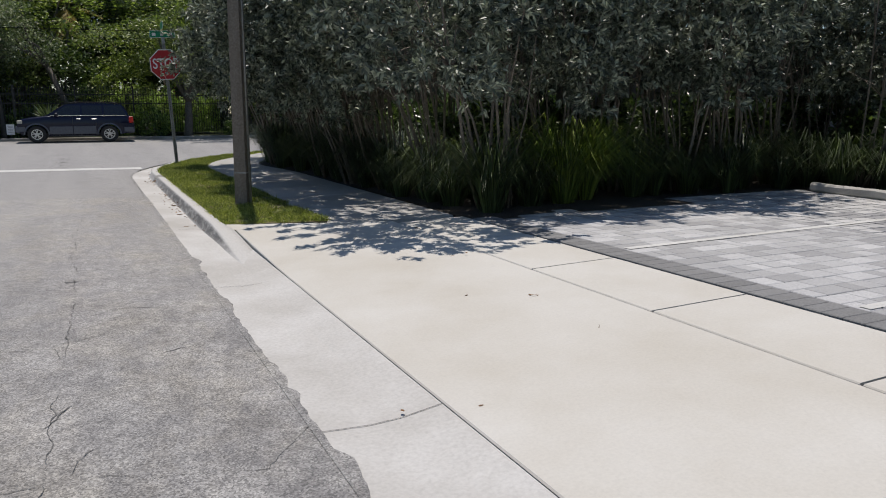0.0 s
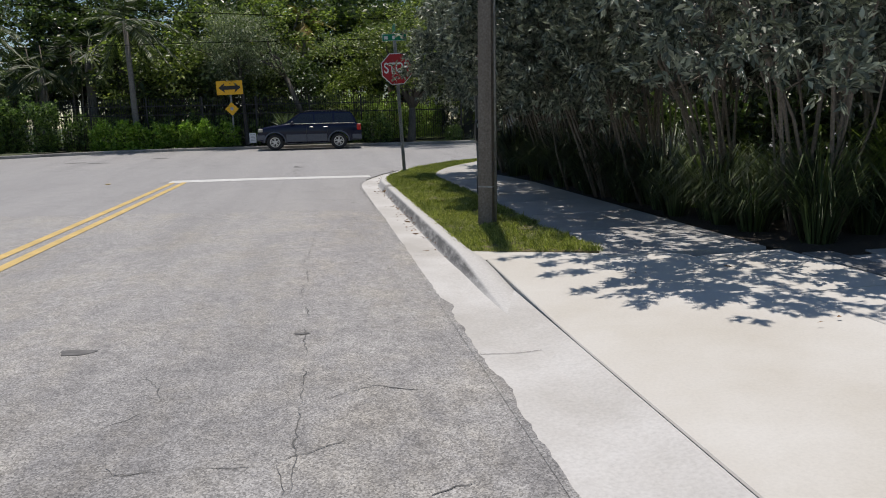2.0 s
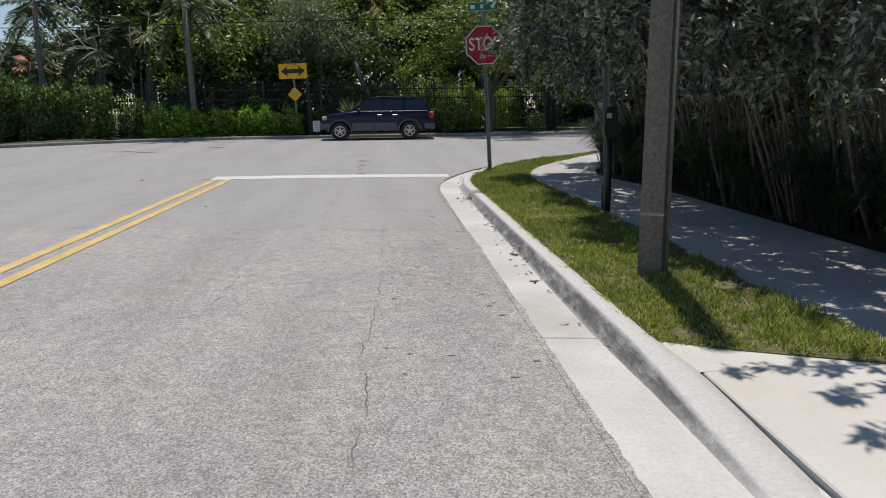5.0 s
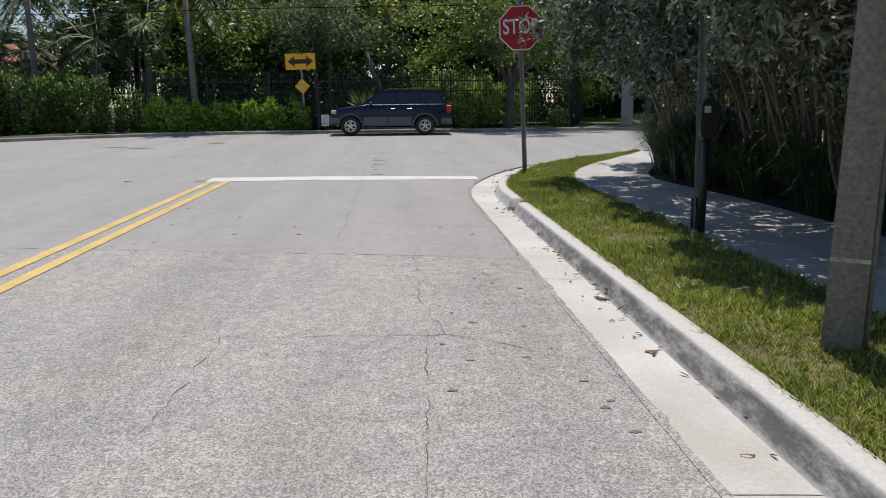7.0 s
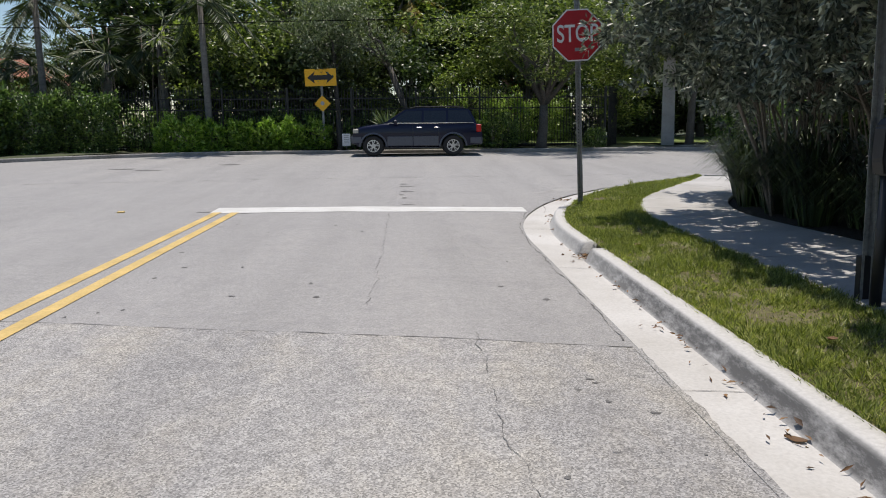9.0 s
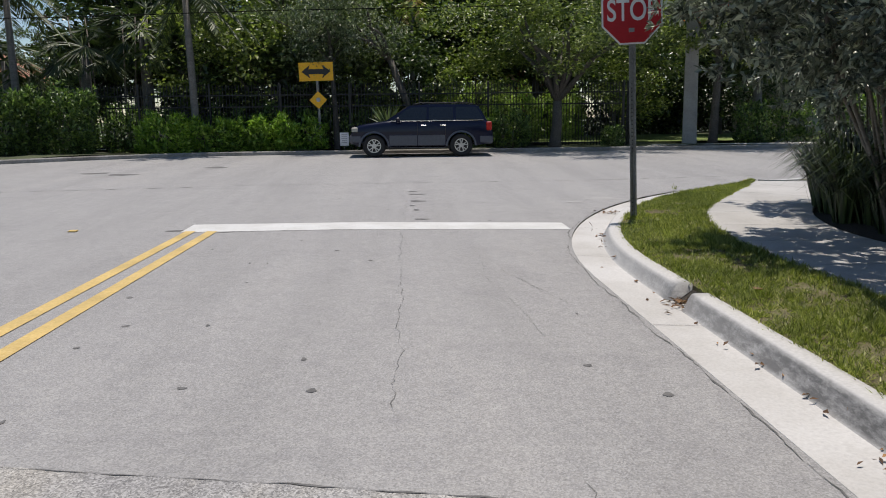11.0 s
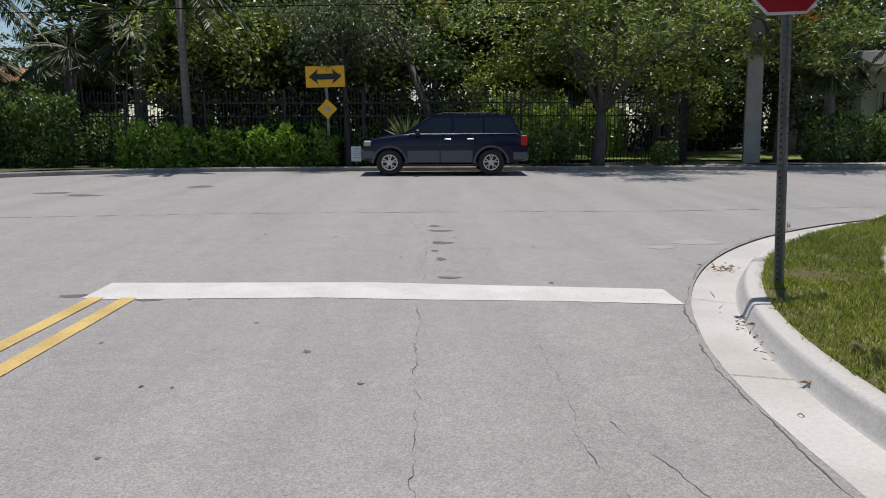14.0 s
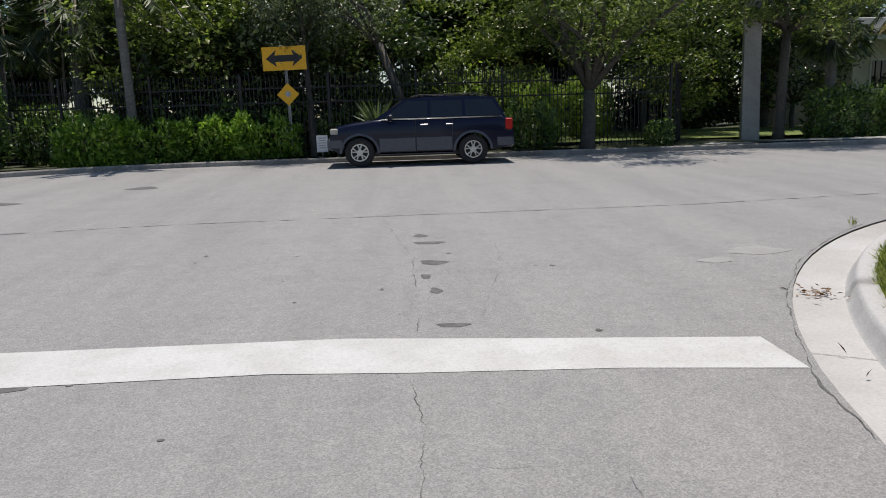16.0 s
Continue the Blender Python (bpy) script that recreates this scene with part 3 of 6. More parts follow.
def ribbon(name, pts, width, mat, parent, zoff=0.004, wob=0.0, grow=None):
    """A strip of paint or a crack that follows the road."""
    P, out = [Vector((*p, 0)) for p in pts], []
    line = []
    for a, b_ in zip(P, P[1:]):
        k_ = max(2, int((b_ - a).length / (0.035 if wob else 0.8)))
        line += [a.lerp(b_, i / k_) for i in range(k_)]
    line.append(P[-1])
    verts = []
    for i, p in enumerate(line):
        d = (line[min(i + 1, len(line) - 1)] - line[max(i - 1, 0)]).normalized()
        nrm = Vector((-d.y, d.x, 0))
        sway = wob * (noise.noise((p.x * 1.3, p.y * 1.3, 3.1)) * 2 + noise.noise((p.x * 6, p.y * 6, 1.7)) + 0.6 * noise.noise((p.x * 22, p.y * 22, 4.2)))
        w = width * max(0.12, 0.5 + 1.6 * noise.noise((p.x * 5, p.y * 5, 9))) if wob else width
        for sgn in (-1, 1):
            q = p + nrm * (sway + sgn * w / 2)
            verts.append((q.x, q.y, road_z(q.x, q.y) + zoff))
    faces = [(2 * i, 2 * i + 1, 2 * i + 3, 2 * i + 2) for i in range(len(line) - 1)]
    return obj(name, verts, faces, mat, parent)


stop_line = thing("stop_line", pose(0, 0, 0), "white painted stop line across the lane", "road marking", kind="structure")
flat("paint", [(-4.72, 20.17), (-3.0, 20.18), (-2.2, 20.09), (-1.0, 20.0), (-0.05, 19.86), (-0.05, 20.41), (-1.5, 20.60), (-2.6, 20.76), (-4.97, 20.80), (-4.97, 20.22)], M_WHITE, stop_line)
centre_line = thing("centre_line", pose(0, 0, 0), "double yellow centre line, slightly worn", "road marking", kind="structure")
ribbon("paint", [(-4.58, -8), (-4.57, 13.6), (-4.58, 20.21)], 0.13, M_YELLOW, centre_line, 0.006)
ribbon("paint", [(-4.86, -8), (-4.85, 13.6), (-4.86, 20.24)], 0.13, M_YELLOW, centre_line, 0.006)

# ---- planting ----
def buttonwood(name, height, spread, n_stem, n_tuft, seed, low=1.4, at=(0, 0, 0), overhang=(0, 0)):
    """A many-stemmed silver shrub tree: leaning bare stems below, tufts of pale leaves above."""
    r = np.random.default_rng(seed)
    t = thing(name, pose(*at), "silver-leaved hedge tree with many thin leaning bare stems", "hedge tree", "hedge trees along the sidewalk")
    ends = []
    for i in range(n_stem):
        a = r.uniform(0, math.tau)
        foot = Vector((0.28 * math.cos(a) * r.uniform(0.3, 1), 0.28 * math.sin(a) * r.uniform(0.3, 1), -0.02))
        a += r.normal() * 0.6
        reach = spread * r.uniform(0.25, 0.8)
        top = Vector((math.cos(a) * reach + overhang[0] * 0.5, math.sin(a) * reach + overhang[1] * 0.5, height * r.uniform(0.6, 0.9)))
        mid = foot.lerp(top, 0.45) + Vector((r.normal() * 0.07, r.normal() * 0.07, 0.1))
        r0 = r.uniform(0.013, 0.028)
        bm = tube([foot, foot.lerp(mid, 0.5) + Vector((r.normal() * 0.03, r.normal() * 0.03, 0)), mid, mid.lerp(top, 0.5), top], [r0, r0 * 0.9, r0 * 0.8, r0 * 0.6, r0 * 0.35], 5)
        for kk in range(2):
            q = mid.lerp(top, r.uniform(0, 0.6))
            e = q + Vector((r.normal() * 0.35, r.normal() * 0.35, r.uniform(0.2, 0.6)))
            tube([q, q.lerp(e, 0.5) + Vector((0, 0, 0.05)), e], [r0 * 0.5, r0 * 0.4, r0 * 0.2], 4, bm)
        part("stem", bm, M_STEM, t, smooth=True)
    # tufts fill a lumpy crown
    u = unit(r.normal(size=(n_tuft, 3)))
    rad = r.uniform(0.45, 1.0, (n_tuft, 1)) ** 0.6
    lump = 1 + 0.3 * np.sin(u[:, :1] * 6 + seed) * np.cos(u[:, 1:2] * 5 + 2 * seed) * np.cos(u[:, 2:] * 4)
    c_ = u * rad * lump * [spread, spread, (height - low) / 2] + [overhang[0], overhang[1], (height + low) / 2]
    per, twigs = 54, 6
    # each tuft is a few leafy twigs, each a short spray with leaves at its end
    tw = unit(np.repeat(unit(u + r.normal(size=u.shape) * 0.5 + [0, 0, 0.3]), twigs, 0) + r.normal(size=(n_tuft * twigs, 3)) * 0.75)
    reach_ = r.uniform(0.07, 0.24, (n_tuft * twigs, 1))
    tw, reach_ = np.repeat(tw, per // twigs, 0), np.repeat(reach_, per // twigs, 0)
    cc = np.repeat(c_, per, 0)
    pos = cc + tw * reach_ * r.uniform(0.45, 1.0, (len(cc), 1)) + r.normal(size=cc.shape) * 0.010
    way = unit(tw + r.normal(size=cc.shape) * 0.62)
    me = leaf_mesh("crown", pos, way, r.uniform(0.070, 0.125, len(cc)), r.uniform(0.030, 0.048, len(cc)), 0.25, 1.2)
    mesh_part("crown", me, M_LEAF_SILVER, t, "silvery grey-green leaves in tufts")
    return t


def grass_clump(name, height, n, seed, mat=None, wide=(0.010, 0.019), arch=(0.5, 1.3)):
    r = np.random.default_rng(seed)
    a = r.uniform(0, math.tau, n)
    lean = np.stack([np.cos(a), np.sin(a), np.zeros(n)], 1)
    foot = lean * r.uniform(0, 0.16, (n, 1)) + [0, 0, -0.01]
    h = height * r.uniform(0.45, 1.0, n)
    me = blade_mesh("blades", foot, lean, h, r.uniform(*wide, n), h * r.uniform(*arch, n))
    me.materials.append(mat or M_CLUMP)
    ob = new(name, me)
    return tagged(ob, "clump of tall arching green ornamental grass in the bed, colour darkened for shade", "ornamental grass", "grass clumps under the hedge")


def tree(name, height, crown_r, crown_h, trunk_r, n_leaf, leaf, mat, seed, label, bare=0.35, lean=(0, 0), clump=60, spread=0.45, droop=0.0, bark=None, fork=2):
    """A tree with trunk, limbs and a crown of leafy clumps with gaps."""
    r = np.random.default_rng(seed)
    t = thing(name, pose(0, 0, 0), label, "tree")
    fork_z = height * bare
    base = Vector((0, 0, -0.1))
    head = Vector((lean[0] * 0.4, lean[1] * 0.4, fork_z))
    bm = tube([base, (trunk_r * 0.1, 0, 0.25), head * 0.5 + Vector((r.normal() * 0.06, r.normal() * 0.06, 0)), head], [trunk_r * 1.35, trunk_r * 1.05, trunk_r * 0.9, trunk_r * 0.8], 9)
    part("trunk", bm, bark or M_BARK, t, smooth=True)
    n_c = max(10, n_leaf // clump)
    u = unit(r.normal(size=(n_c, 3)))
    rad = r.uniform(0.25, 1.0, (n_c, 1)) ** 0.5
    mid = np.array([lean[0], lean[1], height - crown_h / 2])
    c_ = u * rad * [crown_r, crown_r, crown_h / 2] * (1 + 0.22 * np.sin(u[:, :1] * 6 + seed)) + mid
    for i in range(5 + fork):
        e = Vector(c_[i * 3 % n_c])
        if i < fork - 2:
            e = head + Vector((r.normal() * 0.7, r.normal() * 0.5, crown_h * r.uniform(0.6, 0.9)))
        bmx = tube([head, head.lerp(e, 0.4) + Vector((r.normal() * 0.2, r.normal() * 0.2, 0.3)), head.lerp(e, 0.75) + Vector((r.normal() * 0.2, 0, 0.15)), e], [trunk_r * 0.55, trunk_r * 0.38, trunk_r * 0.22, trunk_r * 0.08], 6)
        part("limb", bmx, bark or M_BARK, t, smooth=True)
    per = clump
    cc = np.repeat(c_, per, 0)
    pos = cc + r.normal(size=cc.shape) * spread * [0.74, 0.74, 0.34]
    way = unit(r.normal(size=cc.shape) * [1, 1, 0.55] + [0, 0, -droop])
    me = leaf_mesh("crown", pos, way, leaf[0] * r.uniform(0.65, 1.35, len(cc)), leaf[1] * r.uniform(0.65, 1.35, len(cc)))
    mesh_part("crown", me, mat, t)
    return t


def bush(name, sx_, sy_, h, n, leaf, mat, seed, label, category="shrub", group=""):
    """A rounded, uneven shrub: short twigs and leaves through a lumpy block."""
    r = np.random.default_rng(seed)
    t = thing(name, pose(0, 0, 0), label, category, group)
    p = r.uniform(-1, 1, (n, 3))
    p = np.sign(p) * np.abs(p) ** 0.7
    p *= 1 - 0.25 * (np.abs(p[:, [1, 2, 0]]) ** 3)
    top = 1 + 0.16 * np.sin(p[:, :1] * 7 + seed) + 0.1 * np.sin(p[:, :1] * 17 + seed * 2)
    pos = p * [sx_ / 2, sy_ / 2, h / 2] + [0, 0, h / 2]
    pos[:, 2:3] *= top
    way = unit(r.normal(size=pos.shape) + [0, 0, 0.6] + p * 0.4)
    mesh_part("leaves", leaf_mesh("leaves", pos, way, leaf[0] * r.uniform(0.6, 1.2, n), leaf[1] * r.uniform(0.6, 1.2, n)), mat, t)
    bm = bmesh.new()
    for i in range(7):
        x, y = r.uniform(-0.35, 0.35) * sx_, r.uniform(-0.3, 0.3) * sy_
        tube([(x, y, -0.05), (x + r.normal() * 0.08, y, h * 0.4), (x + r.normal() * 0.15, y + r.normal() * 0.1, h * 0.8)], [0.016, 0.012, 0.006], 4, bm)
    part("woody_base", bm, M_STEM, t)
    return t


def palm(name, height, trunk_r, n_frond, frond_len, seed, label, fan=False, lean=0.0, mat=None, skirt=0):
    r = np.random.default_rng(seed)
    t = thing(name, pose(0, 0, 0), label, "palm")
    top = Vector((lean, 0, height))
    bm = tube([(0, 0, -0.1), (0, 0, 0.3), (lean * 0.3, 0, height * 0.5), top], [trunk_r * 1.35, trunk_r * 1.1, trunk_r, trunk_r * 0.8], 10)
    part("trunk", bm, M_CONCPOLE_TRUNK, t, smooth=True)
    P, W, L, Wd = [], [], [], []
    ribs = bmesh.new()
    for i in range(n_frond):
        a = i * 2.4 + r.normal() * 0.2
        el = r.uniform(-0.9, 1.2)
        d = Vector((math.cos(a) * math.cos(el), math.sin(a) * math.cos(el), math.sin(el)))
        fl = frond_len * r.uniform(0.8, 1.1)
        pts = []
        for kk in range(8):
            f = kk / 7
            pts.append(top + d * fl * f + Vector((0, 0, -0.42 * fl * f * f)))
        tube(pts, [0.03 - 0.0035 * kk for kk in range(8)], 4, ribs)
        side = d.cross(Vector((0, 0, 1))).normalized()
        if fan:
            hub, back = pts[4], (pts[5] - pts[3]).normalized()
            for q in np.linspace(-1.5, 1.5, 22):
                w_ = (back * math.cos(q) + side * math.sin(q) + Vector((0, 0, -0.25 - r.uniform(0, 0.3)))).normalized()
                P.append(hub), W.append(w_), L.append(fl * r.uniform(0.38, 0.5)), Wd.append(0.06)
        else:
            for f in np.linspace(0.12, 1.0, 46):
                idx = min(6, int(f * 7))
                p = pts[idx].lerp(pts[idx + 1], f * 7 - idx)
                for sg in (-1, 1):
                    w_ = (side * sg * 0.9 + d * 0.5 + Vector((0, 0, -0.35 - 0.4 * r.uniform()))).normalized()
                    P.append(p), W.append(w_), L.append(fl * 0.3 * (1 - 0.6 * abs(f - 0.4)) * r.uniform(0.8, 1.1)), Wd.append(0.05)
    part("frond_ribs", ribs, mat or M_PALM, t)
    mesh_part("fronds", leaf_mesh("fronds", np.array(P), np.array(W), np.array(L), np.array(Wd), 0.1), mat or M_PALM, t)
    return t


def place(ob, x, y, z, turn=0.0, size=1.0, lean_=0.0):
    return copy_thing(ob, pose(x, y, z, 0, lean_, turn) @ Matrix.Scale(size, 4))


M_CONCPOLE_TRUNK = grained("palm_trunk", (0.11, 0.105, 0.095), (0.17, 0.16, 0.145), (0.24, 0.23, 0.21), 20.0, 2.0, bump=0.6, stretch=(1, 1, 6))

# hedge trees along the sidewalk and the parking bay
hedge_a = buttonwood("hedge_tree", 4.0, 1.25, 13, 205, 11, at=(3.75, 8.2, 0.13), overhang=(-1.4, -0.95))
hedge_b = buttonwood("hedge_tree", 4.3, 1.35, 12, 270, 23, at=(5.0, 8.9, 0.13), overhang=(-0.35, -0.95))
hedge_c = buttonwood("hedge_tree", 4.1, 1.3, 14, 195, 37, at=(3.7, 9.8, 0.13), overhang=(-1.25, -0.1))
kinds = (hedge_a, hedge_b, hedge_c)
n_placed = 0
for yy in (11.1, 12.4, 13.8, 15.1, 16.4, 17.6, 18.7):
    place((hedge_a, hedge_c, hedge_b)[n_placed % 3], (3.27 if yy < 15 else 3.7) + 0.12 * math.sin(yy * 3), yy, 0.14, 18 * math.sin(yy * 5), 0.94 + 0.1 * math.cos(yy * 2))
    n_placed += 1
for i, yy in enumerate((11.6, 13.3, 15.2)):
    place((hedge_c, hedge_a)[i % 2], 3.5, yy, 0.14, 8 * math.sin(yy * 4), 1.04)
for yy in (10.4, 12.0, 13.6, 15.2, 16.8):
    place(kinds[n_placed % 3], 5.3 + 0.3 * math.sin(yy), yy, 0.14, 140 + 50 * math.sin(yy * 3), 1.08)
    n_placed += 1
for xx in (6.2, 7.5, 8.8, 10.1, 11.5, 13.0, 14.6):
    place(kinds[n_placed % 3], xx, 9.1 + 0.3 * math.sin(xx * 4), 0.14, 20 * math.sin(xx * 3), 1.0 + 0.08 * math.cos(xx * 5))
    n_placed += 1
for xx in (6.9, 8.4, 9.9, 11.4, 13.0):
    place(kinds[n_placed % 3], xx, 10.6, 0.14, 170 + 60 * math.sin(xx), 1.15)
    n_placed += 1
for xx, yy in ((10.6, 7.4), (11.8, 6.2), (12.4, 4.8)):
    place(kinds[n_placed % 3], xx, yy, 0.14, 40 * xx, 1.05)
    n_placed += 1
place(hedge_b, 4.45, 19.9, 0.15, 20, 0.95)
place(hedge_b, 4.4, 21.0, 0.15, -40, 0.86)
# the crown that hangs over the lawn beside the stop sign
hedge_d = buttonwood("hedge_tree", 4.4, 1.4, 9, 280, 51, low=1.5, at=(3.05, 18.1, 0.15), overhang=(-0.74, -0.2))
tagged(hedge_d, "silver-leaved hedge tree overhanging the sidewalk towards the stop sign")

# a leafy branch that reaches in front of the sign
rb = np.random.default_rng(8)
tips = np.linspace(0, 1, 36)[:, None] * np.array([[-1.66, 0.35, -0.22]]) + [2.15 - 3.05, 18.25 - 18.1, 2.66 - 0.15] + rb.normal(size=(36, 3)) * [0.06, 0.12, 0.085]
cc = np.repeat(tips, 26, 0)
ww = unit(rb.normal(size=cc.shape) + [-0.6, -0.2, 0.2])
mesh_part("branch_leaves", leaf_mesh("branch_leaves", cc + ww * rb.uniform(0, 0.07, (len(cc), 1)), ww, rb.uniform(0.06, 0.10, len(cc)), rb.uniform(0.028, 0.042, len(cc)), 0.25, 1.6), M_LEAF_SILVER, hedge_d)
part("branch", tube([(-0.5, 0.0, 2.2), (-0.9, 0.15, 2.55), (-1.7, 0.3, 2.4), (-2.4, 0.5, 2.22)], [0.02, 0.015, 0.01, 0.004], 5), M_STEM, hedge_d)

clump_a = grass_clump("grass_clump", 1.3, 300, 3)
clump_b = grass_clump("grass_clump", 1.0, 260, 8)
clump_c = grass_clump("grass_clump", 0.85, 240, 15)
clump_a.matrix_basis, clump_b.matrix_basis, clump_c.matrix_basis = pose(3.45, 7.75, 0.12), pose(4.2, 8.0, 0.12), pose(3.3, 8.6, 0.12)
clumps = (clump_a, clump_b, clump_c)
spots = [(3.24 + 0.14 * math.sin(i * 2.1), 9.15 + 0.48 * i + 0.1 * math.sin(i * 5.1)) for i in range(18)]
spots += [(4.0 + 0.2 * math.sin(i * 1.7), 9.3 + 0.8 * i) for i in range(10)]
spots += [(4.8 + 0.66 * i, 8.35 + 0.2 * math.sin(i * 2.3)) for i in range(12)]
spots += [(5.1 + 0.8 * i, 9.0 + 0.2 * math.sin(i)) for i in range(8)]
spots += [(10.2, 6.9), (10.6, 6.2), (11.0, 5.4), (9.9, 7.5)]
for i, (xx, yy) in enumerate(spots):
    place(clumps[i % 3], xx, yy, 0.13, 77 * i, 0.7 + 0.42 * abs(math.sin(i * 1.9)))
# lighter blade colour stands in for sunlight on these few clumps
clump_lit = grass_clump("grass_clump", 1.55, 420, 29, M_CLUMP_SUN_TINT)
tagged(clump_lit, "clump of tall arching ornamental grass at the bed's corner, sunlight put into its colour")
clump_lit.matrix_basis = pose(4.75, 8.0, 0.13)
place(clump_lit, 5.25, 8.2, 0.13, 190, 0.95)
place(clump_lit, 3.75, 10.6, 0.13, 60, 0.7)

# drooping broad-bladed clumps where the bed turns the corner
corner_a = grass_clump("grass_clump", 1.25, 190, 41, None, (0.018, 0.032), (0.35, 0.95))
corner_b = grass_clump("grass_clump", 1.05, 170, 47, None, (0.018, 0.030), (0.35, 1.0))
corner_a.matrix_basis, corner_b.matrix_basis = pose(2.95, 17.2, 0.13), pose(3.1, 17.8, 0.13)
for i, (xx, yy) in enumerate([(3.05, 18.3), (3.3, 19.0), (3.5, 19.7), (3.75, 20.3), (4.0, 19.2), (4.2, 20.0), (3.9, 18.4), (3.25, 18.6), (3.1, 19.2), (3.45, 20.1), (3.65, 20.7), (4.1, 20.9), (3.5, 18.2), (3.6, 19.3), (4.5, 20.6)]):
    place((corner_a, corner_b)[i % 2], xx, yy, 0.13, 77 * i, 0.85 + 0.3 * abs(math.sin(i * 1.9)))

# boughs of the first hedge tree that reach out over the driveway
ra = np.random.default_rng(71)
for tip, zz in (((0.40, 8.7), 3.3), ((0.74, 8.32), 3.35), ((0.55, 7.9), 3.3), ((0.72, 7.28), 3.3), ((1.0, 6.78), 3.2), ((1.3, 6.5), 3.25)):
    k0, k1 = Vector((2.4 - 3.75, 8.1 + 0.35 * (tip[1] - 7.6) - 8.2, 3.1)), Vector((tip[0] - 3.75, tip[1] - 8.2, zz - 0.13))
    mid_ = k0.lerp(k1, 0.5) + Vector((0, 0, 0.15))
    part("branch", tube([k0, mid_, k1], [0.016, 0.011, 0.004], 5), M_STEM, hedge_a, smooth=True)
    u_ = ra.uniform(0.25, 1.0, (18, 1))
    cen = np.array(k0) + (np.array(k1) - np.array(k0)) * u_ + ra.normal(size=(18, 3)) * [0.07, 0.08, 0.06] * (1.3 - u_)
    cc = np.repeat(cen, 24, 0)
    ww = unit(ra.normal(size=cc.shape) + [-0.7, -0.1, 0.1])
    mesh_part("branch_leaves", leaf_mesh("branch_leaves", cc + ww * ra.uniform(0, 0.07, (len(cc), 1)), ww, ra.uniform(0.06, 0.10, len(cc)), ra.uniform(0.026, 0.04, len(cc)), 0.25, 1.6), M_LEAF_SILVER, hedge_a)

# lawn blades
r = np.random.default_rng(5)
n = 20000
per = 11
ss = r.uniform(8.14, 26.3, n)
ff = r.uniform(0.0, 1.0, n)
tufts = np.zeros((n, 3))
for i in range(n):
    d1 = interp(ss[i], WALK_L)
    d = 0.56 + (d1 + 0.02 - 0.56) * ff[i]
    x, y = along(taper(ss[i], d), d)
    tufts[i] = (x, y, gz(y) + lawn_z(ss[i], ff[i]) - 0.006)
thin = np.array([noise.noise((p[0] * 2.2, p[1] * 2.2, 0.5)) + 0.6 * noise.noise((p[0] * 6, p[1] * 6, 2.5)) for p in tufts])
keep = thin + r.uniform(-0.4, 0.8, n) > -0.3
tufts, thin = tufts[keep], thin[keep]
# each tuft leans its own way and is as tall as the turf is thick there
a = r.uniform(0, math.tau, len(tufts))
tuft_lean = np.stack([np.cos(a), np.sin(a), np.zeros(len(a))], 1) * r.uniform(0.1, 0.9, (len(a), 1))
tall = np.clip(0.050 + 0.030 * thin + r.normal(size=len(a)) * 0.015, 0.02, 0.11)
n = len(tufts) * per
pts = np.repeat(tufts, per, 0) + r.normal(size=(n, 3)) * [0.014, 0.014, 0]
way = unit(np.repeat(tuft_lean, per, 0) + r.normal(size=(n, 3)) * [0.55, 0.55, 0.1] + [0, 0, 0.8])
long_ = np.repeat(tall, per) * r.uniform(0.6, 1.25, n)
me = leaf_mesh("lawn_grass", pts, way, long_, r.uniform(0.004, 0.0075, n), 0.25, 0.7)
me.materials.append(M_BLADE)
tagged(new("lawn_grass", me), "short sunlit lawn grass with thin patches", "grass", kind="stuff")

# ---- across the junction: kerb, verge, fence, trees ----
verts, faces = [], []
xs = [-40 + 0.8 * i for i in range(113)]
for x in xs:
    y = far_kerb_y(max(x, -22))
    z = gz(y)
    for dy, dz in ((0.0, -0.1), (0.0, 0.10), (0.03, 0.13), (0.17, 0.13), (0.17, -0.1)):
        verts.append((x, y + dy, z + dz))
for i in range(len(xs) - 1):
    for j in range(4):
        q = i * 5 + j
        faces.append((q, q + 5, q + 6, q + 1))
tagged(obj("kerb", verts, faces, M_FARKERB), "weathered grey concrete kerb along the far side of the junction", "kerb", kind="structure")
verts, faces = [], []
for x in xs:
    y = far_kerb_y(max(x, -22)) + 0.172
    for j in range(8):
        yy = y + (70 - y) * (j / 7) ** 2
        verts.append((x, yy, gz(y) + 0.11 + 0.06 * math.sin(x * 0.9 + j)))
for i in range(len(xs) - 1):
    for j in range(7):
        q = i * 8 + j
        faces.append((q, q + 8, q + 9, q + 1))
tagged(obj("verge", verts, faces, M_GROUND, None, True), "dim planted verge and garden ground behind the far kerb", "verge", kind="structure")

# palms, trees and shrubs behind the fence
GY = 0.32                                  # ground level across the junction
M_LAWN_FAR = grained("sunlit_garden_lawn", (0.08, 0.12, 0.02), (0.14, 0.19, 0.04), (0.2, 0.25, 0.06), 16.0, 0.8, bump=0.6, dist=0.03)
tagged(obj("garden_lawn", [(-30, 39.5, 0.40), (30, 39.5, 0.40), (30, 47, 0.48), (-30, 47, 0.48)], [(0, 1, 2, 3)], M_LAWN_FAR), "garden lawn in patches of sun behind the fence", "lawn", kind="structure")
tagged(obj("pavement", [(6.2, 36.16, 0.375), (40, 36.16, 0.375), (40, 37.3, 0.385), (6.8, 37.1, 0.385)], [(0, 1, 2, 3)], M_CONC), "pale walk beside the far kerb", "pavement", kind="structure")
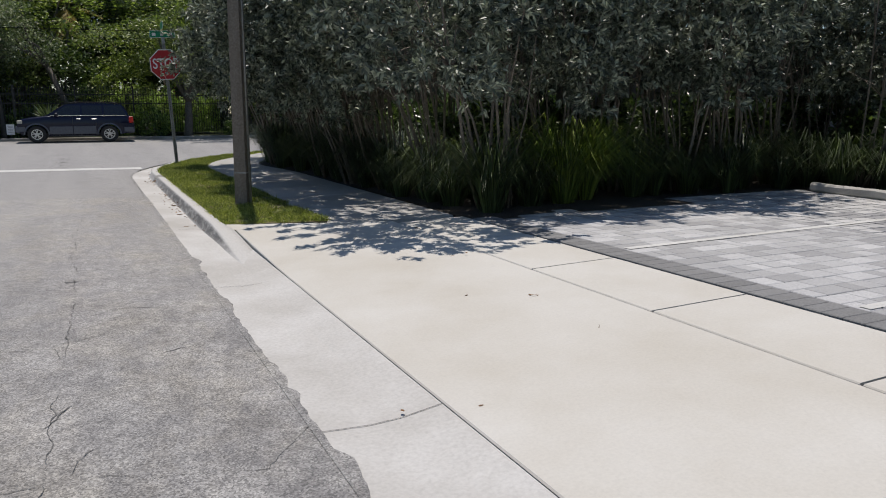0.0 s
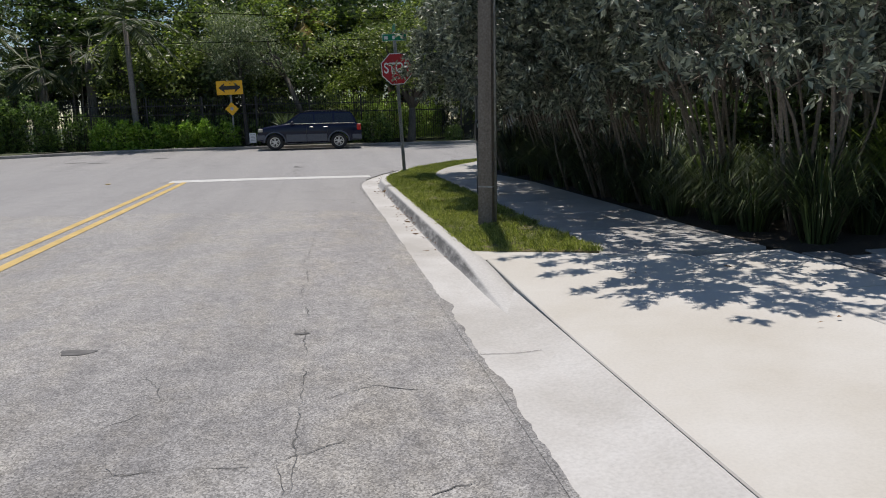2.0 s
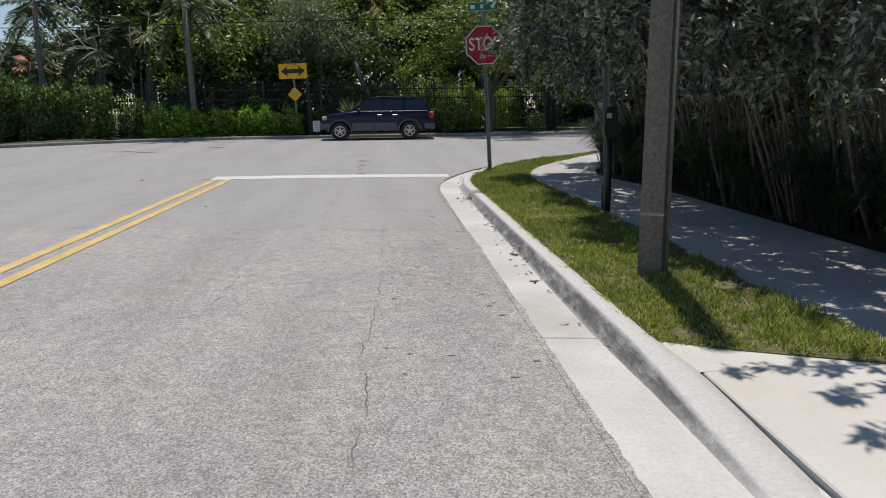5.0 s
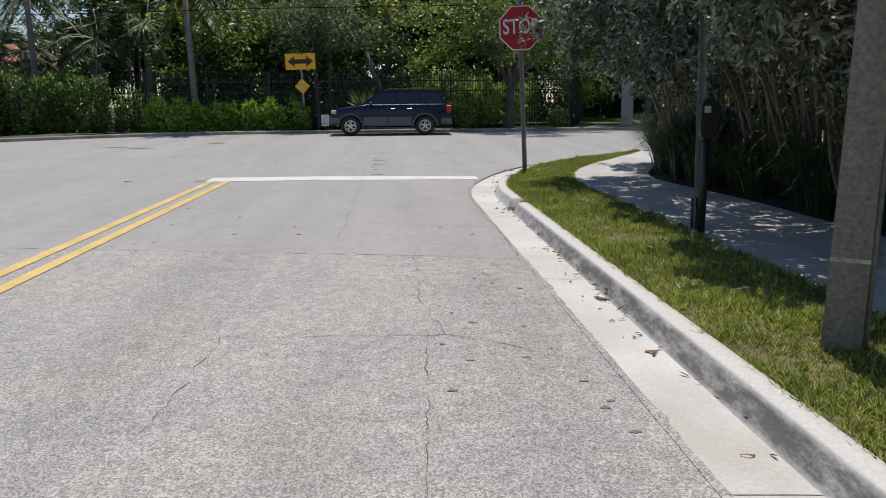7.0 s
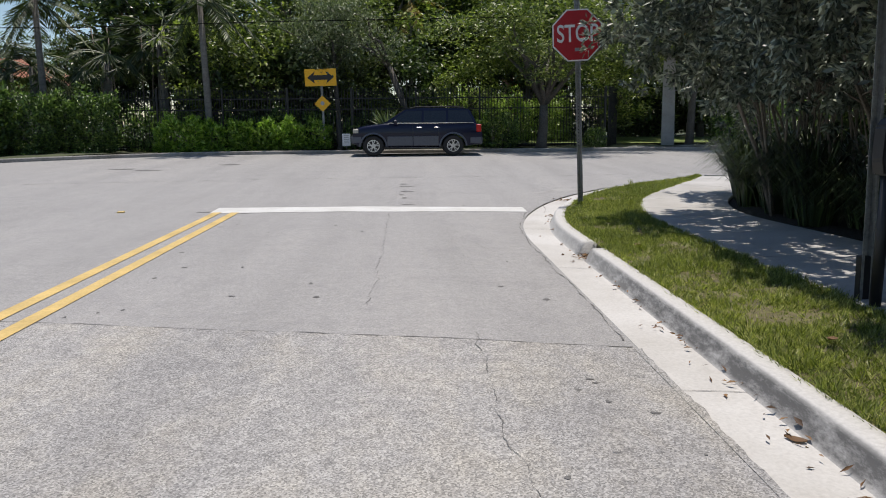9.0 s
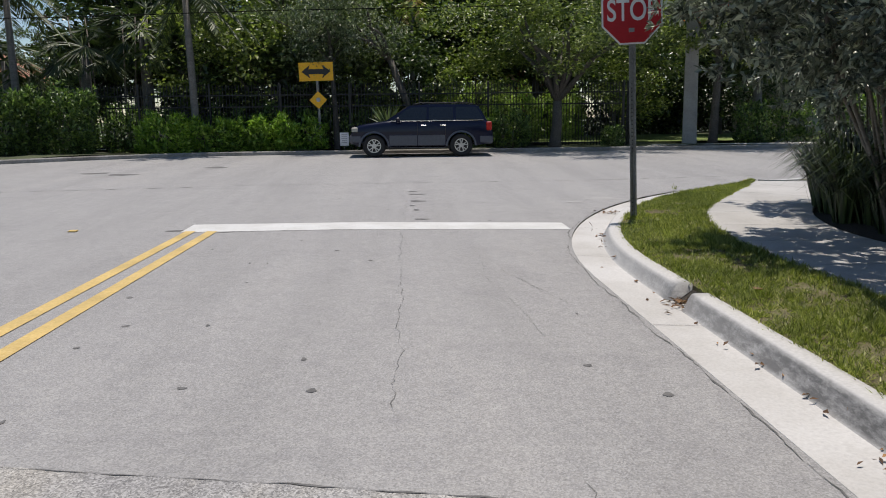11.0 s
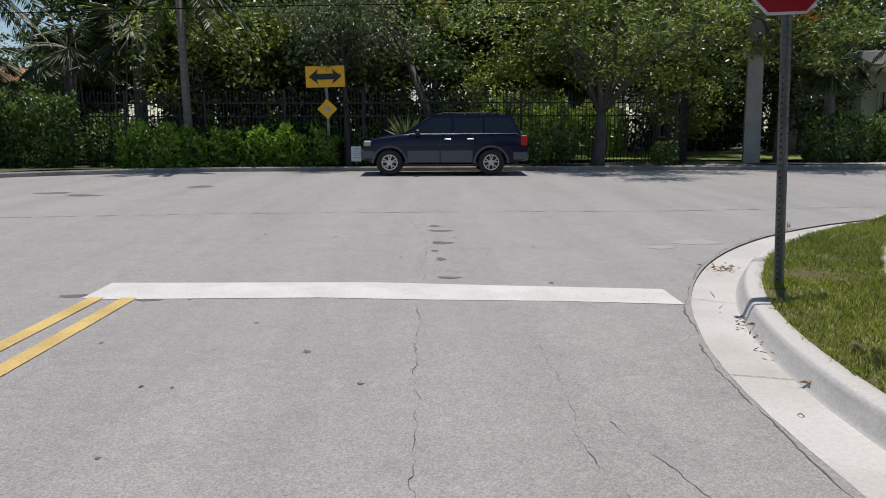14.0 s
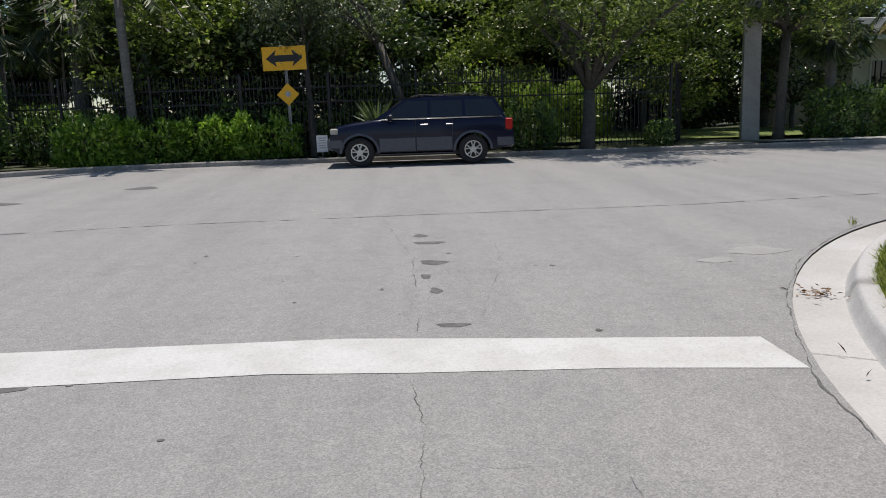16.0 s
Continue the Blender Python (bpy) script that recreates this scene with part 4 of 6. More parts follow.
tagged(obj("pavement", [(-26, 38.3, 0.40), (-11.0, 38.3, 0.40), (-11.0, 39.3, 0.41), (-26, 39.3, 0.41)], [(0, 1, 2, 3)], M_CONC), "pale garden path behind the fence", "pavement", kind="structure")

big_dark = tree("tree", 9.0, 3.2, 6.6, 0.2, 7000, (0.30, 0.15), M_LEAF_DARK, 2, "tall dense dark green garden tree", 0.3, clump=70, spread=0.5)
big_yel = tree("tree", 8.2, 3.2, 5.2, 0.18, 5200, (0.26, 0.12), M_LEAF_YEL, 5, "tall sunlit yellow-green garden tree", 0.35, clump=60, spread=0.5)
mid_dark = tree("tree", 5.2, 2.2, 4.2, 0.12, 3400, (0.24, 0.13), M_LEAF_DARK, 9, "dense dark green garden tree behind the fence", 0.25, clump=60, spread=0.45)
sea_grape = tree("tree", 5.6, 1.9, 4.6, 0.1, 3200, (0.19, 0.12), M_LEAF_YEL, 14, "broad-leaved yellow-green garden tree", 0.3, clump=40, spread=0.45)
big_dark.matrix_basis, big_yel.matrix_basis = pose(-11.5, 46, GY), pose(0.5, 47.5, GY)
mid_dark.matrix_basis, sea_grape.matrix_basis = pose(-8.0, 40.2, GY), pose(-7.6, 39.2, GY)
for i, (x, y, sc) in enumerate(((-7.5, 47, 1.0), (-3.5, 46.5, 1.05), (1.0, 48, 1.1), (5.0, 47, 1.0), (9.0, 48.5, 1.05), (13.0, 46.5, 1.0), (27.5, 56, 1.0), (31, 47, 1.0),
                                (-15.4, 49, 1.15), (-13.9, 45.6, 1.02), (-17.2, 47.5, 0.62), (-21, 59, 0.75), (-25.5, 59, 0.75), (-30, 58, 0.8), (-27.5, 46, 0.95), (-32.0, 44, 1.0), (30, 46, 1.1), (35, 44, 1.1), (-13.0, 52, 0.95), (-5.5, 52, 1.2), (3.0, 53, 1.2), (11, 53, 1.2), (19.5, 55, 1.2), (-38, 46, 1.1))):
    place(big_dark, x, y, GY, 67 * i, sc)
for i, (x, y, sc) in enumerate(((-3.0, 43.5, 0.95), (4.2, 47.3, 1.0), (7.6, 45.5, 0.95), (-5.8, 44.0, 0.9))):
    place(big_yel, x, y, GY, 101 * i + 30, sc)
for i, (x, y, sc) in enumerate(((-10.9, 43.5, 1.1), (-15.6, 44.0, 0.92), (-5.8, 40.0, 1.0), (-2.0, 40.0, 0.85), (7.4, 42.4, 0.9),
                                (13.2, 44.5, 0.8), (-21.5, 42.5, 0.9), (-25, 41, 1.0), (28, 41, 1.2))):
    place(mid_dark, x, y, GY, 143 * i + 20, sc)
screen = bush("hedge", 4.0, 1.6, 5.6, 6500, (0.30, 0.16), M_LEAF_DARK, 61, "tall dark garden hedge closing the far side of the gardens", "hedge", "boundary hedge of the gardens")
screen.matrix_basis = pose(-12.5, 50.0, GY)
for i in range(11):
    place(screen, -9.2 + 3.3 * i, 49.6 + 0.5 * math.sin(i) + (6 if i > 6 else 0), GY, 180 * (i % 2), 0.9 if i in (4, 5) else 1.0)
for i in range(4):
    place(screen, -31.0 + 4.0 * i, 47.6, GY, 180 * (i % 2), 0.56)
place(sea_grape, -9.9, 40.0, GY, 60, 1.05)
place(sea_grape, -4.0, 39.4, GY, 200, 0.8)
place(sea_grape, 0.6, 39.6, GY, 300, 0.72)
place(sea_grape, 6.6, 39.2, GY, 150, 0.68)

oak = tree("tree", 6.6, 2.2, 4.0, 0.10, 12000, (0.12, 0.05), M_LEAF_OAK, 21, "grey-green small-leaved tree with drooping twigs beside the arrow sign", 0.45, lean=(-0.4, 1.2), clump=90, spread=0.38, droop=0.8)
oak.matrix_basis = pose(-4.55, 37.3, 0.3)
leaning = tree("tree", 5.8, 1.9, 3.2, 0.15, 5000, (0.13, 0.05), M_LEAF_OAK, 27, "grey-green tree with a slanting trunk behind the parked car", 0.55, lean=(-2.6, 0.6), clump=80, spread=0.4, droop=0.6)
leaning.matrix_basis = pose(-1.6, 38.3, 0.3)
flame = tree("tree", 6.0, 4.2, 3.2, 0.2, 14000, (0.19, 0.07), M_LEAF_FLAME, 33, "spreading feathery tree with a grey forked trunk at the kerb", 0.27, lean=(0.3, 0.6), clump=100, spread=0.45, fork=6)
flame.matrix_basis = pose(3.13, 36.9, 0.3)
flame_b = tree("tree", 6.4, 2.8, 3.6, 0.16, 9000, (0.19, 0.07), M_LEAF_FLAME, 39, "feathery tree with a few orange-red flowers beside the pole", 0.5, lean=(0.2, -0.2), clump=100, spread=0.4)
flame_b.matrix_basis = pose(9.35, 38.2, 0.32)
r = np.random.default_rng(3)
fp = np.array([9.2, 37.2, 4.9]) - [9.35, 38.2, 0.32] + r.normal(size=(110, 3)) * [0.5, 0.4, 0.18]
mesh_part("flowers", leaf_mesh("flowers", fp, unit(r.normal(size=fp.shape)), 0.12, 0.08), M_FLOWER, flame_b, "orange-red flower clusters")

royal = palm("palm", 5.7, 0.125, 15, 2.3, 4, "slender palm with a smooth grey trunk and feathery fronds")
royal.matrix_basis = pose(-9.35, 37.1, 0.3, 0, -1.2, 20)
place(royal, -15.9, 38.2, 0.3, 80, 1.0)
place(royal, 17.0, 42.5, 0.3, 150, 0.95)
place(royal, 19.4, 43.5, 0.3, 30, 1.0)
dry = palm("palm", 5.0, 0.1, 9, 1.7, 19, "slim palm with yellowing fronds by the house", mat=M_PALM_DRY)
dry.matrix_basis = pose(16.0, 41.5, 0.3)
place(dry, -1.8, 44.0, 1.6, 10, 1.05)
fan = palm("palm", 3.4, 0.17, 30, 1.7, 6, "fan palm with drooping grey-green leaves", fan=True)
fan.matrix_basis = pose(11.3, 38.9, 0.3)
for i, (x, y, sc) in enumerate(((-14.0, 39.6, 1.12), (-12.1, 40.6, 1.32), (-17.2, 40.2, 1.0), (-19.6, 43, 1.15), (-10.8, 41.2, 1.2))):
    place(fan, x, y, 0.3, 60 * i, sc)

# thin pale bamboo-like stems
stems = thing("bamboo", pose(-12.9, 40.6, 0.3), "cluster of tall thin pale bare stems behind the fence", "bamboo")
for i in range(9):
    a, b_ = r.normal() * 0.7, r.normal() * 0.2
    part("stem", tube([(a, b_, 0), (a * 1.15, b_, 2.4), (a * 1.4 + 0.1, b_, 5.0)], [0.04, 0.035, 0.02], 6), M_STEM, stems, smooth=True)

# hedges and shrubs at the far kerb
shrub_a = bush("shrub", 1.7, 1.0, 1.05, 2600, (0.17, 0.07), M_LEAF_BRIGHT, 4, "bright green glossy shrub at the far kerb", "shrub", "bright shrubs at the far kerb")
shrub_b = bush("shrub", 1.6, 0.9, 0.9, 2300, (0.16, 0.07), M_LEAF_BRIGHT, 12, "bright green glossy shrub at the far kerb", "shrub", "bright shrubs at the far kerb")
shrub_a.matrix_basis, shrub_b.matrix_basis = pose(-10.25, 36.4, 0.25) @ Matrix.Scale(1.12, 4), pose(-8.7, 36.6, 0.28) @ Matrix.Scale(1.12, 4)
place(shrub_b, -7.55, 36.7, 0.28, 180, 0.98)
place(shrub_a, -6.7, 36.8, 0.28, 180, 0.93)
place(shrub_b, -5.75, 36.8, 0.28, 10, 1.02)
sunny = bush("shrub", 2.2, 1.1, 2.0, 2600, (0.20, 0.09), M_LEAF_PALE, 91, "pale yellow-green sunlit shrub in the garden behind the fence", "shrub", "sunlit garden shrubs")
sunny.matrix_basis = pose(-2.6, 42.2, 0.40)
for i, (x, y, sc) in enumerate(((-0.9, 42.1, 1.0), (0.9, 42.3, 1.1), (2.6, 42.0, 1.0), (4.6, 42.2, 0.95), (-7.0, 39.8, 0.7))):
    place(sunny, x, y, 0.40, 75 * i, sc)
hedge = bush("hedge", 2.4, 1.3, 2.3, 5600, (0.17, 0.09), M_LEAF_HEDGE, 8, "tall dense green garden hedge at the far kerb", "hedge", "tall hedge at the far kerb")
hedge.matrix_basis = pose(-13.6, 36.5, 0.24) @ Matrix.Scale(0.92, 4)
for i, (x, y, sc) in enumerate(((-15.5, 36.0, 1.0), (-17.0, 35.4, 1.08), (-19.2, 34.2, 1.1), (-21.4, 34.0, 1.15), (-23.6, 34.0, 1.2))):
    place(hedge, x, y, 0.24, 170 * (i % 2) + 5 * i, sc)
low = bush("shrub", 1.5, 0.9, 1.2, 1500, (0.16, 0.08), M_LEAF_HEDGE, 31, "green leafy shrub against the fence", "shrub", "shrubs along the fence")
low.matrix_basis = pose(1.5, 36.9, 0.3)
for i, (x, y, sc) in enumerate(((0.6, 37.0, 0.8), (5.2, 36.9, 0.55), (10.6, 37.8, 1.1), (11.9, 38.0, 1.15), (13.4, 38.2, 1.25), (15.0, 38.4, 1.3), (16.7, 38.6, 1.5), (18.6, 38.8, 1.6), (20.6, 38.8, 1.6),
                                (23.0, 39, 1.7), (-3.9, 37.9, 0.95), (-10.9, 38.0, 1.1), (-6.9, 38.0, 1.2), (-5.3, 38.0, 1.3), (-8.4, 38.0, 1.15), (25.6, 39, 1.8), (-12.2, 38.0, 1.2))):
    place(low, x, y, 0.3, 130 * i, sc)
# added dark bushes stand in for the deep shade behind the hedge stems
under = bush("undergrowth", 1.8, 1.2, 1.35, 2400, (0.15, 0.08), M_LEAF_DARK, 77, "dense dark-leaved undergrowth added to fill the shade behind the hedge", "shrub", "undergrowth behind the hedge")
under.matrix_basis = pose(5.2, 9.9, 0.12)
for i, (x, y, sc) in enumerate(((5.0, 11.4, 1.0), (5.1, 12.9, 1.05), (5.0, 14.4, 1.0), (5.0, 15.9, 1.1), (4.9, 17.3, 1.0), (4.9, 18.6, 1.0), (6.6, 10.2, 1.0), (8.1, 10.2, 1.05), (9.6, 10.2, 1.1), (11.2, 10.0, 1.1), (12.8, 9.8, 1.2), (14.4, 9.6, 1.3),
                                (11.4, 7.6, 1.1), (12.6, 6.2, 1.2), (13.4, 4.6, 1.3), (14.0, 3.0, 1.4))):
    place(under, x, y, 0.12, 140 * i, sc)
# spiky plant behind the car
rr = np.random.default_rng(2)
n = 46
a = rr.uniform(0, math.tau, n)
way = unit(np.stack([np.cos(a), np.sin(a), rr.uniform(0.4, 2.2, n)], 1))
me = leaf_mesh("yucca", np.tile([0, 0, 0.8], (n, 1)) + way * 0.05, way, rr.uniform(0.7, 1.0, n), 0.07, 0.3)
me.materials.append(M_LEAF_OAK)
yucca = tagged(new("yucca", me), "spiky grey-green yucca rosette behind the parked car", "yucca")
yucca.matrix_basis = pose(-2.75, 36.9, 0.3)
part("trunk", tube([(0, 0, -0.05), (0.02, 0, 0.5), (0, 0, 0.85)], [0.1, 0.08, 0.06], 8), M_BARK, yucca, smooth=True)

# ---- fence ----
fence = thing("fence", pose(0, 37.4, 0.3), "black metal picket fence with spear tops", "fence")
FX0, FX1 = -25.0, 5.7
for z in (0.18, 1.55, 1.95):
    part("rail", box(FX1 - FX0, 0.035, 0.04, ((FX0 + FX1) / 2, 0, z)), M_BLACK, fence)
x = FX1
while x > FX0:
    part("post", box(0.07, 0.07, 2.4, (x, 0, 1.15), 0.008), M_BLACK, fence)
    x -= 2.44
pk = bmesh.new()
box(0.019, 0.019, 2.15, (0, -0.03, 1.15), 0, None, pk)
tip = [pk.verts.new(v) for v in ((-0.016, -0.046, 2.225), (0.016, -0.046, 2.225), (0.016, -0.014, 2.225), (-0.016, -0.014, 2.225), (0, -0.03, 2.34))]
for q in ((0, 1, 4), (1, 2, 4), (2, 3, 4), (3, 0, 4)):
    pk.faces.new([tip[i] for i in q])
first = part("picket", pk, M_BLACK, fence)
n_p = int((FX1 - FX0) / 0.112)
for i in range(n_p):
    xx = FX1 - 0.06 - i * 0.112
    if i == 0:
        first.location = (xx, 0, 0)
    else:
        o = first.copy()
        scene.collection.objects.link(o)
        o.location = (xx, 0, 0)
# gate panel at the fence's end, folded back
gate = thing("gate", pose(5.78, 37.4, 0.3, 0, 0, 62), "black metal gate leaf standing open at the fence end", "gate")
for z in (0.18, 1.95):
    part("rail", box(1.6, 0.035, 0.04, (0.8, 0, z)), M_BLACK, gate)
for i in range(15):
    part("picket", box(0.019, 0.019, 2.3, (0.06 + i * 0.105, -0.03, 1.2)), M_BLACK, gate)

# ---- far poles and wires ----
pole_far = thing("utility_pole", pose(8.5, 38.3, 0.3, 0, -0.8, 0), "pale square concrete utility pole beyond the far kerb", "utility pole")
part("shaft", tube([(0, 0, -0.2), (0, 0, 4.5), (0, 0, 9.5)], [0.36, 0.31, 0.24], 4, spin=math.pi / 4), M_CONCPOLE, pole_far)
for z in (1.0, 1.6):
    part("band", tube([(0, 0, z), (0, 0, z + 0.03)], [0.352 - z * 0.01] * 2, 4, spin=math.pi / 4), M_GALV, pole_far)
wire = thing("overhead_cable", pose(0, 0, 0), "thin black overhead cable along the far side", "cable")
part("cable", tube([(-40, 35.8, 5.3), (-24, 35.9, 4.75), (-14, 36, 4.7), (-6.5, 36, 4.9), (1.8, 36.2, 5.05), (8.5, 38.0, 5.9)], 0.014, 5), M_CABLE, wire)
wire_b = thing("overhead_cable", pose(0, 0, 0), "thin black overhead cable crossing the junction", "cable")
part("cable", tube([(8.5, 38.1, 6.4), (2.5, 36.4, 5.95), (-4.0, 36.0, 6.1), (-10.9, 36, 6.35), (-30, 36, 7.5)], 0.014, 5), M_CABLE, wire_b)

# ---- houses behind ----
M_TILE = grained("clay_tiles", (0.26, 0.10, 0.06), (0.40, 0.19, 0.12), (0.52, 0.30, 0.20), 6.0, 1.5, stain=(0.7, 0.66, 0.62), bump=0.4)
M_STUCCO = grained("cream_stucco", (0.50, 0.47, 0.40), (0.58, 0.55, 0.47), (0.64, 0.61, 0.53), 25.0, 0.8)
M_HOUSEW = grained("white_stucco", (0.60, 0.60, 0.58), (0.70, 0.70, 0.68), (0.76, 0.76, 0.74), 25.0, 0.8)
M_GLASS = plain("dark_glass", (0.010, 0.014, 0.020), 0.03, speck=0.0, spec=0.6)
house = thing("house", pose(-26.0, 52, 0.3), "cream house with a low clay tile roof beyond the garden", "house")
part("wall", box(11, 7, 3.0, (0, 0, 1.5)), M_STUCCO, house)
hb = bmesh.new()
q = [hb.verts.new(v) for v in ((-6.1, -4.1, 3.0), (6.1, -4.1, 3.0), (6.1, 4.1, 3.0), (-6.1, 4.1, 3.0), (-2.6, 0, 4.7), (2.6, 0, 4.7))]
for f in ((0, 1, 5, 4), (1, 2, 5), (2, 3, 4, 5), (3, 0, 4), (3, 2, 1, 0)):
    hb.faces.new([q[i] for i in f])
roof = part("roof", hb, M_TILE, house, "reddish clay tile roof")
for i in range(46):
    xx = -5.8 + i * 0.255
    top = 1.7 * (1 - max(0.0, (abs(xx) - 2.6) / 3.5))
    part("tile_row", tube([(xx, -4.12, 3.02), (xx, -4.1 + 4.1 * top / 1.7, 3.03 + top)], 0.06, 5), M_TILE, roof)
for xx in (-3.2, 0.4, 3.6):
    w = part("window", box(1.3, 0.08, 1.2, (xx, -3.53, 1.7)), M_HOUSEW, house)
    part("pane", box(1.1, 0.05, 1.0, (xx, -3.56, 1.7)), M_GLASS, w)
white = thing("house", pose(22.6, 50.5, 0.3), "white house with a flat roof and dark windows behind the palms", "house")
part("wall", box(11, 7, 3.9, (0, 0, 1.95)), M_STUCCO, white)
part("roof", box(12, 8, 0.55, (0, -0.1, 4.2), 0.03), M_HOUSEW, white, "white flat roof band")
part("eave", box(12.4, 1.2, 0.14, (0, -4.4, 3.6)), M_HOUSEW, white)
for xx in (-4.2, -2.1, 0.8, 3.4):
    w = part("window", box(1.2, 0.1, 1.3, (xx, -3.53, 2.2)), M_HOUSEW, white)
    part("pane", box(1.04, 0.06, 1.14, (xx, -3.57, 2.2)), M_GLASS, w)
    for kx in range(4):
        part("bar", box(0.02, 0.03, 1.14, (xx - 0.39 + kx * 0.26, -3.62, 2.2)), M_BLACK, w)
pink = thing("house", pose(5.6, 54, 0.9), "small pink gable seen between the trees", "house")
part("wall", box(3.4, 4, 3.0, (0, 0, 1.5)), M_TILE, pink)
part("roof", prism([(-2.0, 3.0), (2.0, 3.0), (0, 4.2)], -2.2, 2.2), M_TILE, pink)


# ---- street furniture ----
def channel_post(length, width, parent, mat, z0=-0.25):
    """A U-shaped sign post with flanges and a row of holes."""
    w, d, t = width / 2, width * 0.42, 0.004
    ring = [(-w, 0), (-w * 0.62, 0), (-w * 0.42, d), (w * 0.42, d), (w * 0.62, 0), (w, 0), (w, -t), (w * 0.58, -t), (w * 0.38, d - t), (-w * 0.38, d - t), (-w * 0.58, -t), (-w, -t)]
    bm = bmesh.new()
    a = [bm.verts.new((x, y, z0)) for x, y in ring]
    b2 = [bm.verts.new((x, y, length)) for x, y in ring]
    for i in range(len(ring)):
        j = (i + 1) % len(ring)
        bm.faces.new((a[i], a[j], b2[j], b2[i]))
    bm.faces.new(b2)
    return part("post", bm, mat, parent)


def poly_plate(n, r_, y0, y1, z, spin, bm=None, sx_=1.0):
    return prism([(sx_ * r_ * math.cos(spin + i * math.tau / n), z + r_ * math.sin(spin + i * math.tau / n)) for i in range(n)], y0, y1, bm)


M_HOLE = plain("post_holes", (0.02, 0.02, 0.02), 0.8)
stop = thing("stop_sign", pose(0.83, 20.13, 0.08, 0.6, -2.6, 0), "red octagonal stop sign on a leaning steel post in the lawn", "stop sign")
sp = channel_post(3.36, 0.085, stop, M_GALV)
for i in range(34):
    part("hole", box(0.012, 0.004, 0.012, (0, 0.0305, 0.06 + i * 0.05)), M_HOLE, sp)
R8 = 0.381 / math.cos(math.pi / 8)
part("plate_back", poly_plate(8, R8, -0.006, -0.002, 2.57, math.pi / 8), M_BACK, stop)
plate = part("plate", poly_plate(8, R8 - 0.002, -0.010, -0.0065, 2.57, math.pi / 8), M_SIGNWHITE, stop, "white edge of the octagon")
part("red_field", poly_plate(8, R8 - 0.024, -0.014, -0.0102, 2.57, math.pi / 8), M_RED, plate, "faded red face")
words("STOP", 0.36, M_SIGNWHITE, plate, pose(0, -0.0165, 2.585, 90, 0, 0), "lettering", 0.74)
part("sticker", box(0.07, 0.002, 0.05, (-0.01, -0.0155, 2.36)), M_BACK, plate, "small grey sticker")
part("bracket", box(0.05, 0.05, 0.16, (0, 0.0, 3.18), 0.005), M_GALV, stop)
for z_, half, yaw in ((3.31, 0.30, 0.0), (3.52, 0.30, 90.0)):
    np_ = part("street_plate", box(2 * half, 0.012, 0.16, (0, 0, 0), 0.004), M_GREEN, stop, "green street name plate")
    np_.matrix_basis = pose(0.0, 0, z_ + 0.02, 0, 0, yaw)
    rim = part("plate_rim", box(2 * half + 0.012, 0.008, 0.172), M_SIGNWHITE, np_)
    for k_, (bx, bw) in enumerate(((-0.21, 0.09), (-0.02, 0.06), (0.2, 0.07))):
        part("bar", box(bw, 0.004, 0.075, (bx, -0.0085, -0.005)), M_SIGNWHITE, np_)

arrow = thing("arrow_sign", pose(-5.05, 36.75, 0.3, 0, -1.4, 0), "yellow sign with a black two-way arrow above a small yellow diamond", "road sign")
channel_post(3.0, 0.075, arrow, M_GALV)
ar = part("arrow_plate", box(1.16, 0.006, 0.62, (-0.02, -0.012, 2.70), 0.002), M_SIGNYEL, arrow)
ab = [(-0.49, 0), (-0.20, 0.225), (-0.25, 0.085), (0.25, 0.085), (0.20, 0.225), (0.49, 0), (0.20, -0.225), (0.25, -0.085), (-0.25, -0.085), (-0.20, -0.225)]
part("arrow_mark", prism([(x - 0.02, z + 2.70) for x, z in ab], -0.019, -0.0155), M_SIGNBLK, ar, "black two-way arrow")
di = part("diamond_plate", poly_plate(4, 0.3, -0.016, -0.01, 1.75, 0), M_SIGNYEL, arrow)
part("smudge", poly_plate(7, 0.08, -0.02, -0.0165, 1.76, 0.3), M_BACK, di, "faded grey smudge")

noparking = thing("parking_sign", pose(1.38, 13.62, 0.11, 0, -1.6, 0), "white and red parking sign on a tall steel post", "parking sign")
channel_post(2.85, 0.085, noparking, M_GALV)
part("post_stub", box(0.10, 0.06, 0.36, (0, 0.03, 0.14), 0.006), M_BLACK, noparking)
pl = part("plate", box(0.30, 0.004, 0.45, (0.0, -0.014, 2.45), 0.001), M_SIGNWHITE, noparking)
for text, z_, size in (("NO", 2.60, 0.10), ("PARKING", 2.48, 0.062), ("ANY", 2.39, 0.07), ("TIME", 2.30, 0.07)):
    words(text, size, M_SIGNRED, pl, pose(0, -0.019, z_, 90, 0, 0))
meter = thing("parking_meter", pose(1.335, 13.44, 0.11), "dark parking meter on a black pipe beside the sign post", "parking meter")
part("pipe", tube([(0, 0, -0.1), (0, 0, 0.98)], 0.038, 12), M_BLACK, meter, smooth=True)
head = bmesh.new()
poly = [(-0.06, 0.90), (0.07, 0.90), (0.085, 0.98), (0.085, 1.2), (0.05, 1.27), (-0.03, 1.28), (-0.075, 1.22), (-0.08, 1.0)]
prism(poly, -0.07, 0.07, head)
bmesh.ops.bevel(head, geom=head.edges[:], offset=0.014, segments=2, affect="EDGES")
hd = part("head", head, M_BLACK, meter)
part("screen", box(0.06, 0.006, 0.06, (-0.03, -0.073, 1.17)), plain("meter_screen", (0.45, 0.5, 0.48), 0.2), hd, "pale display window")

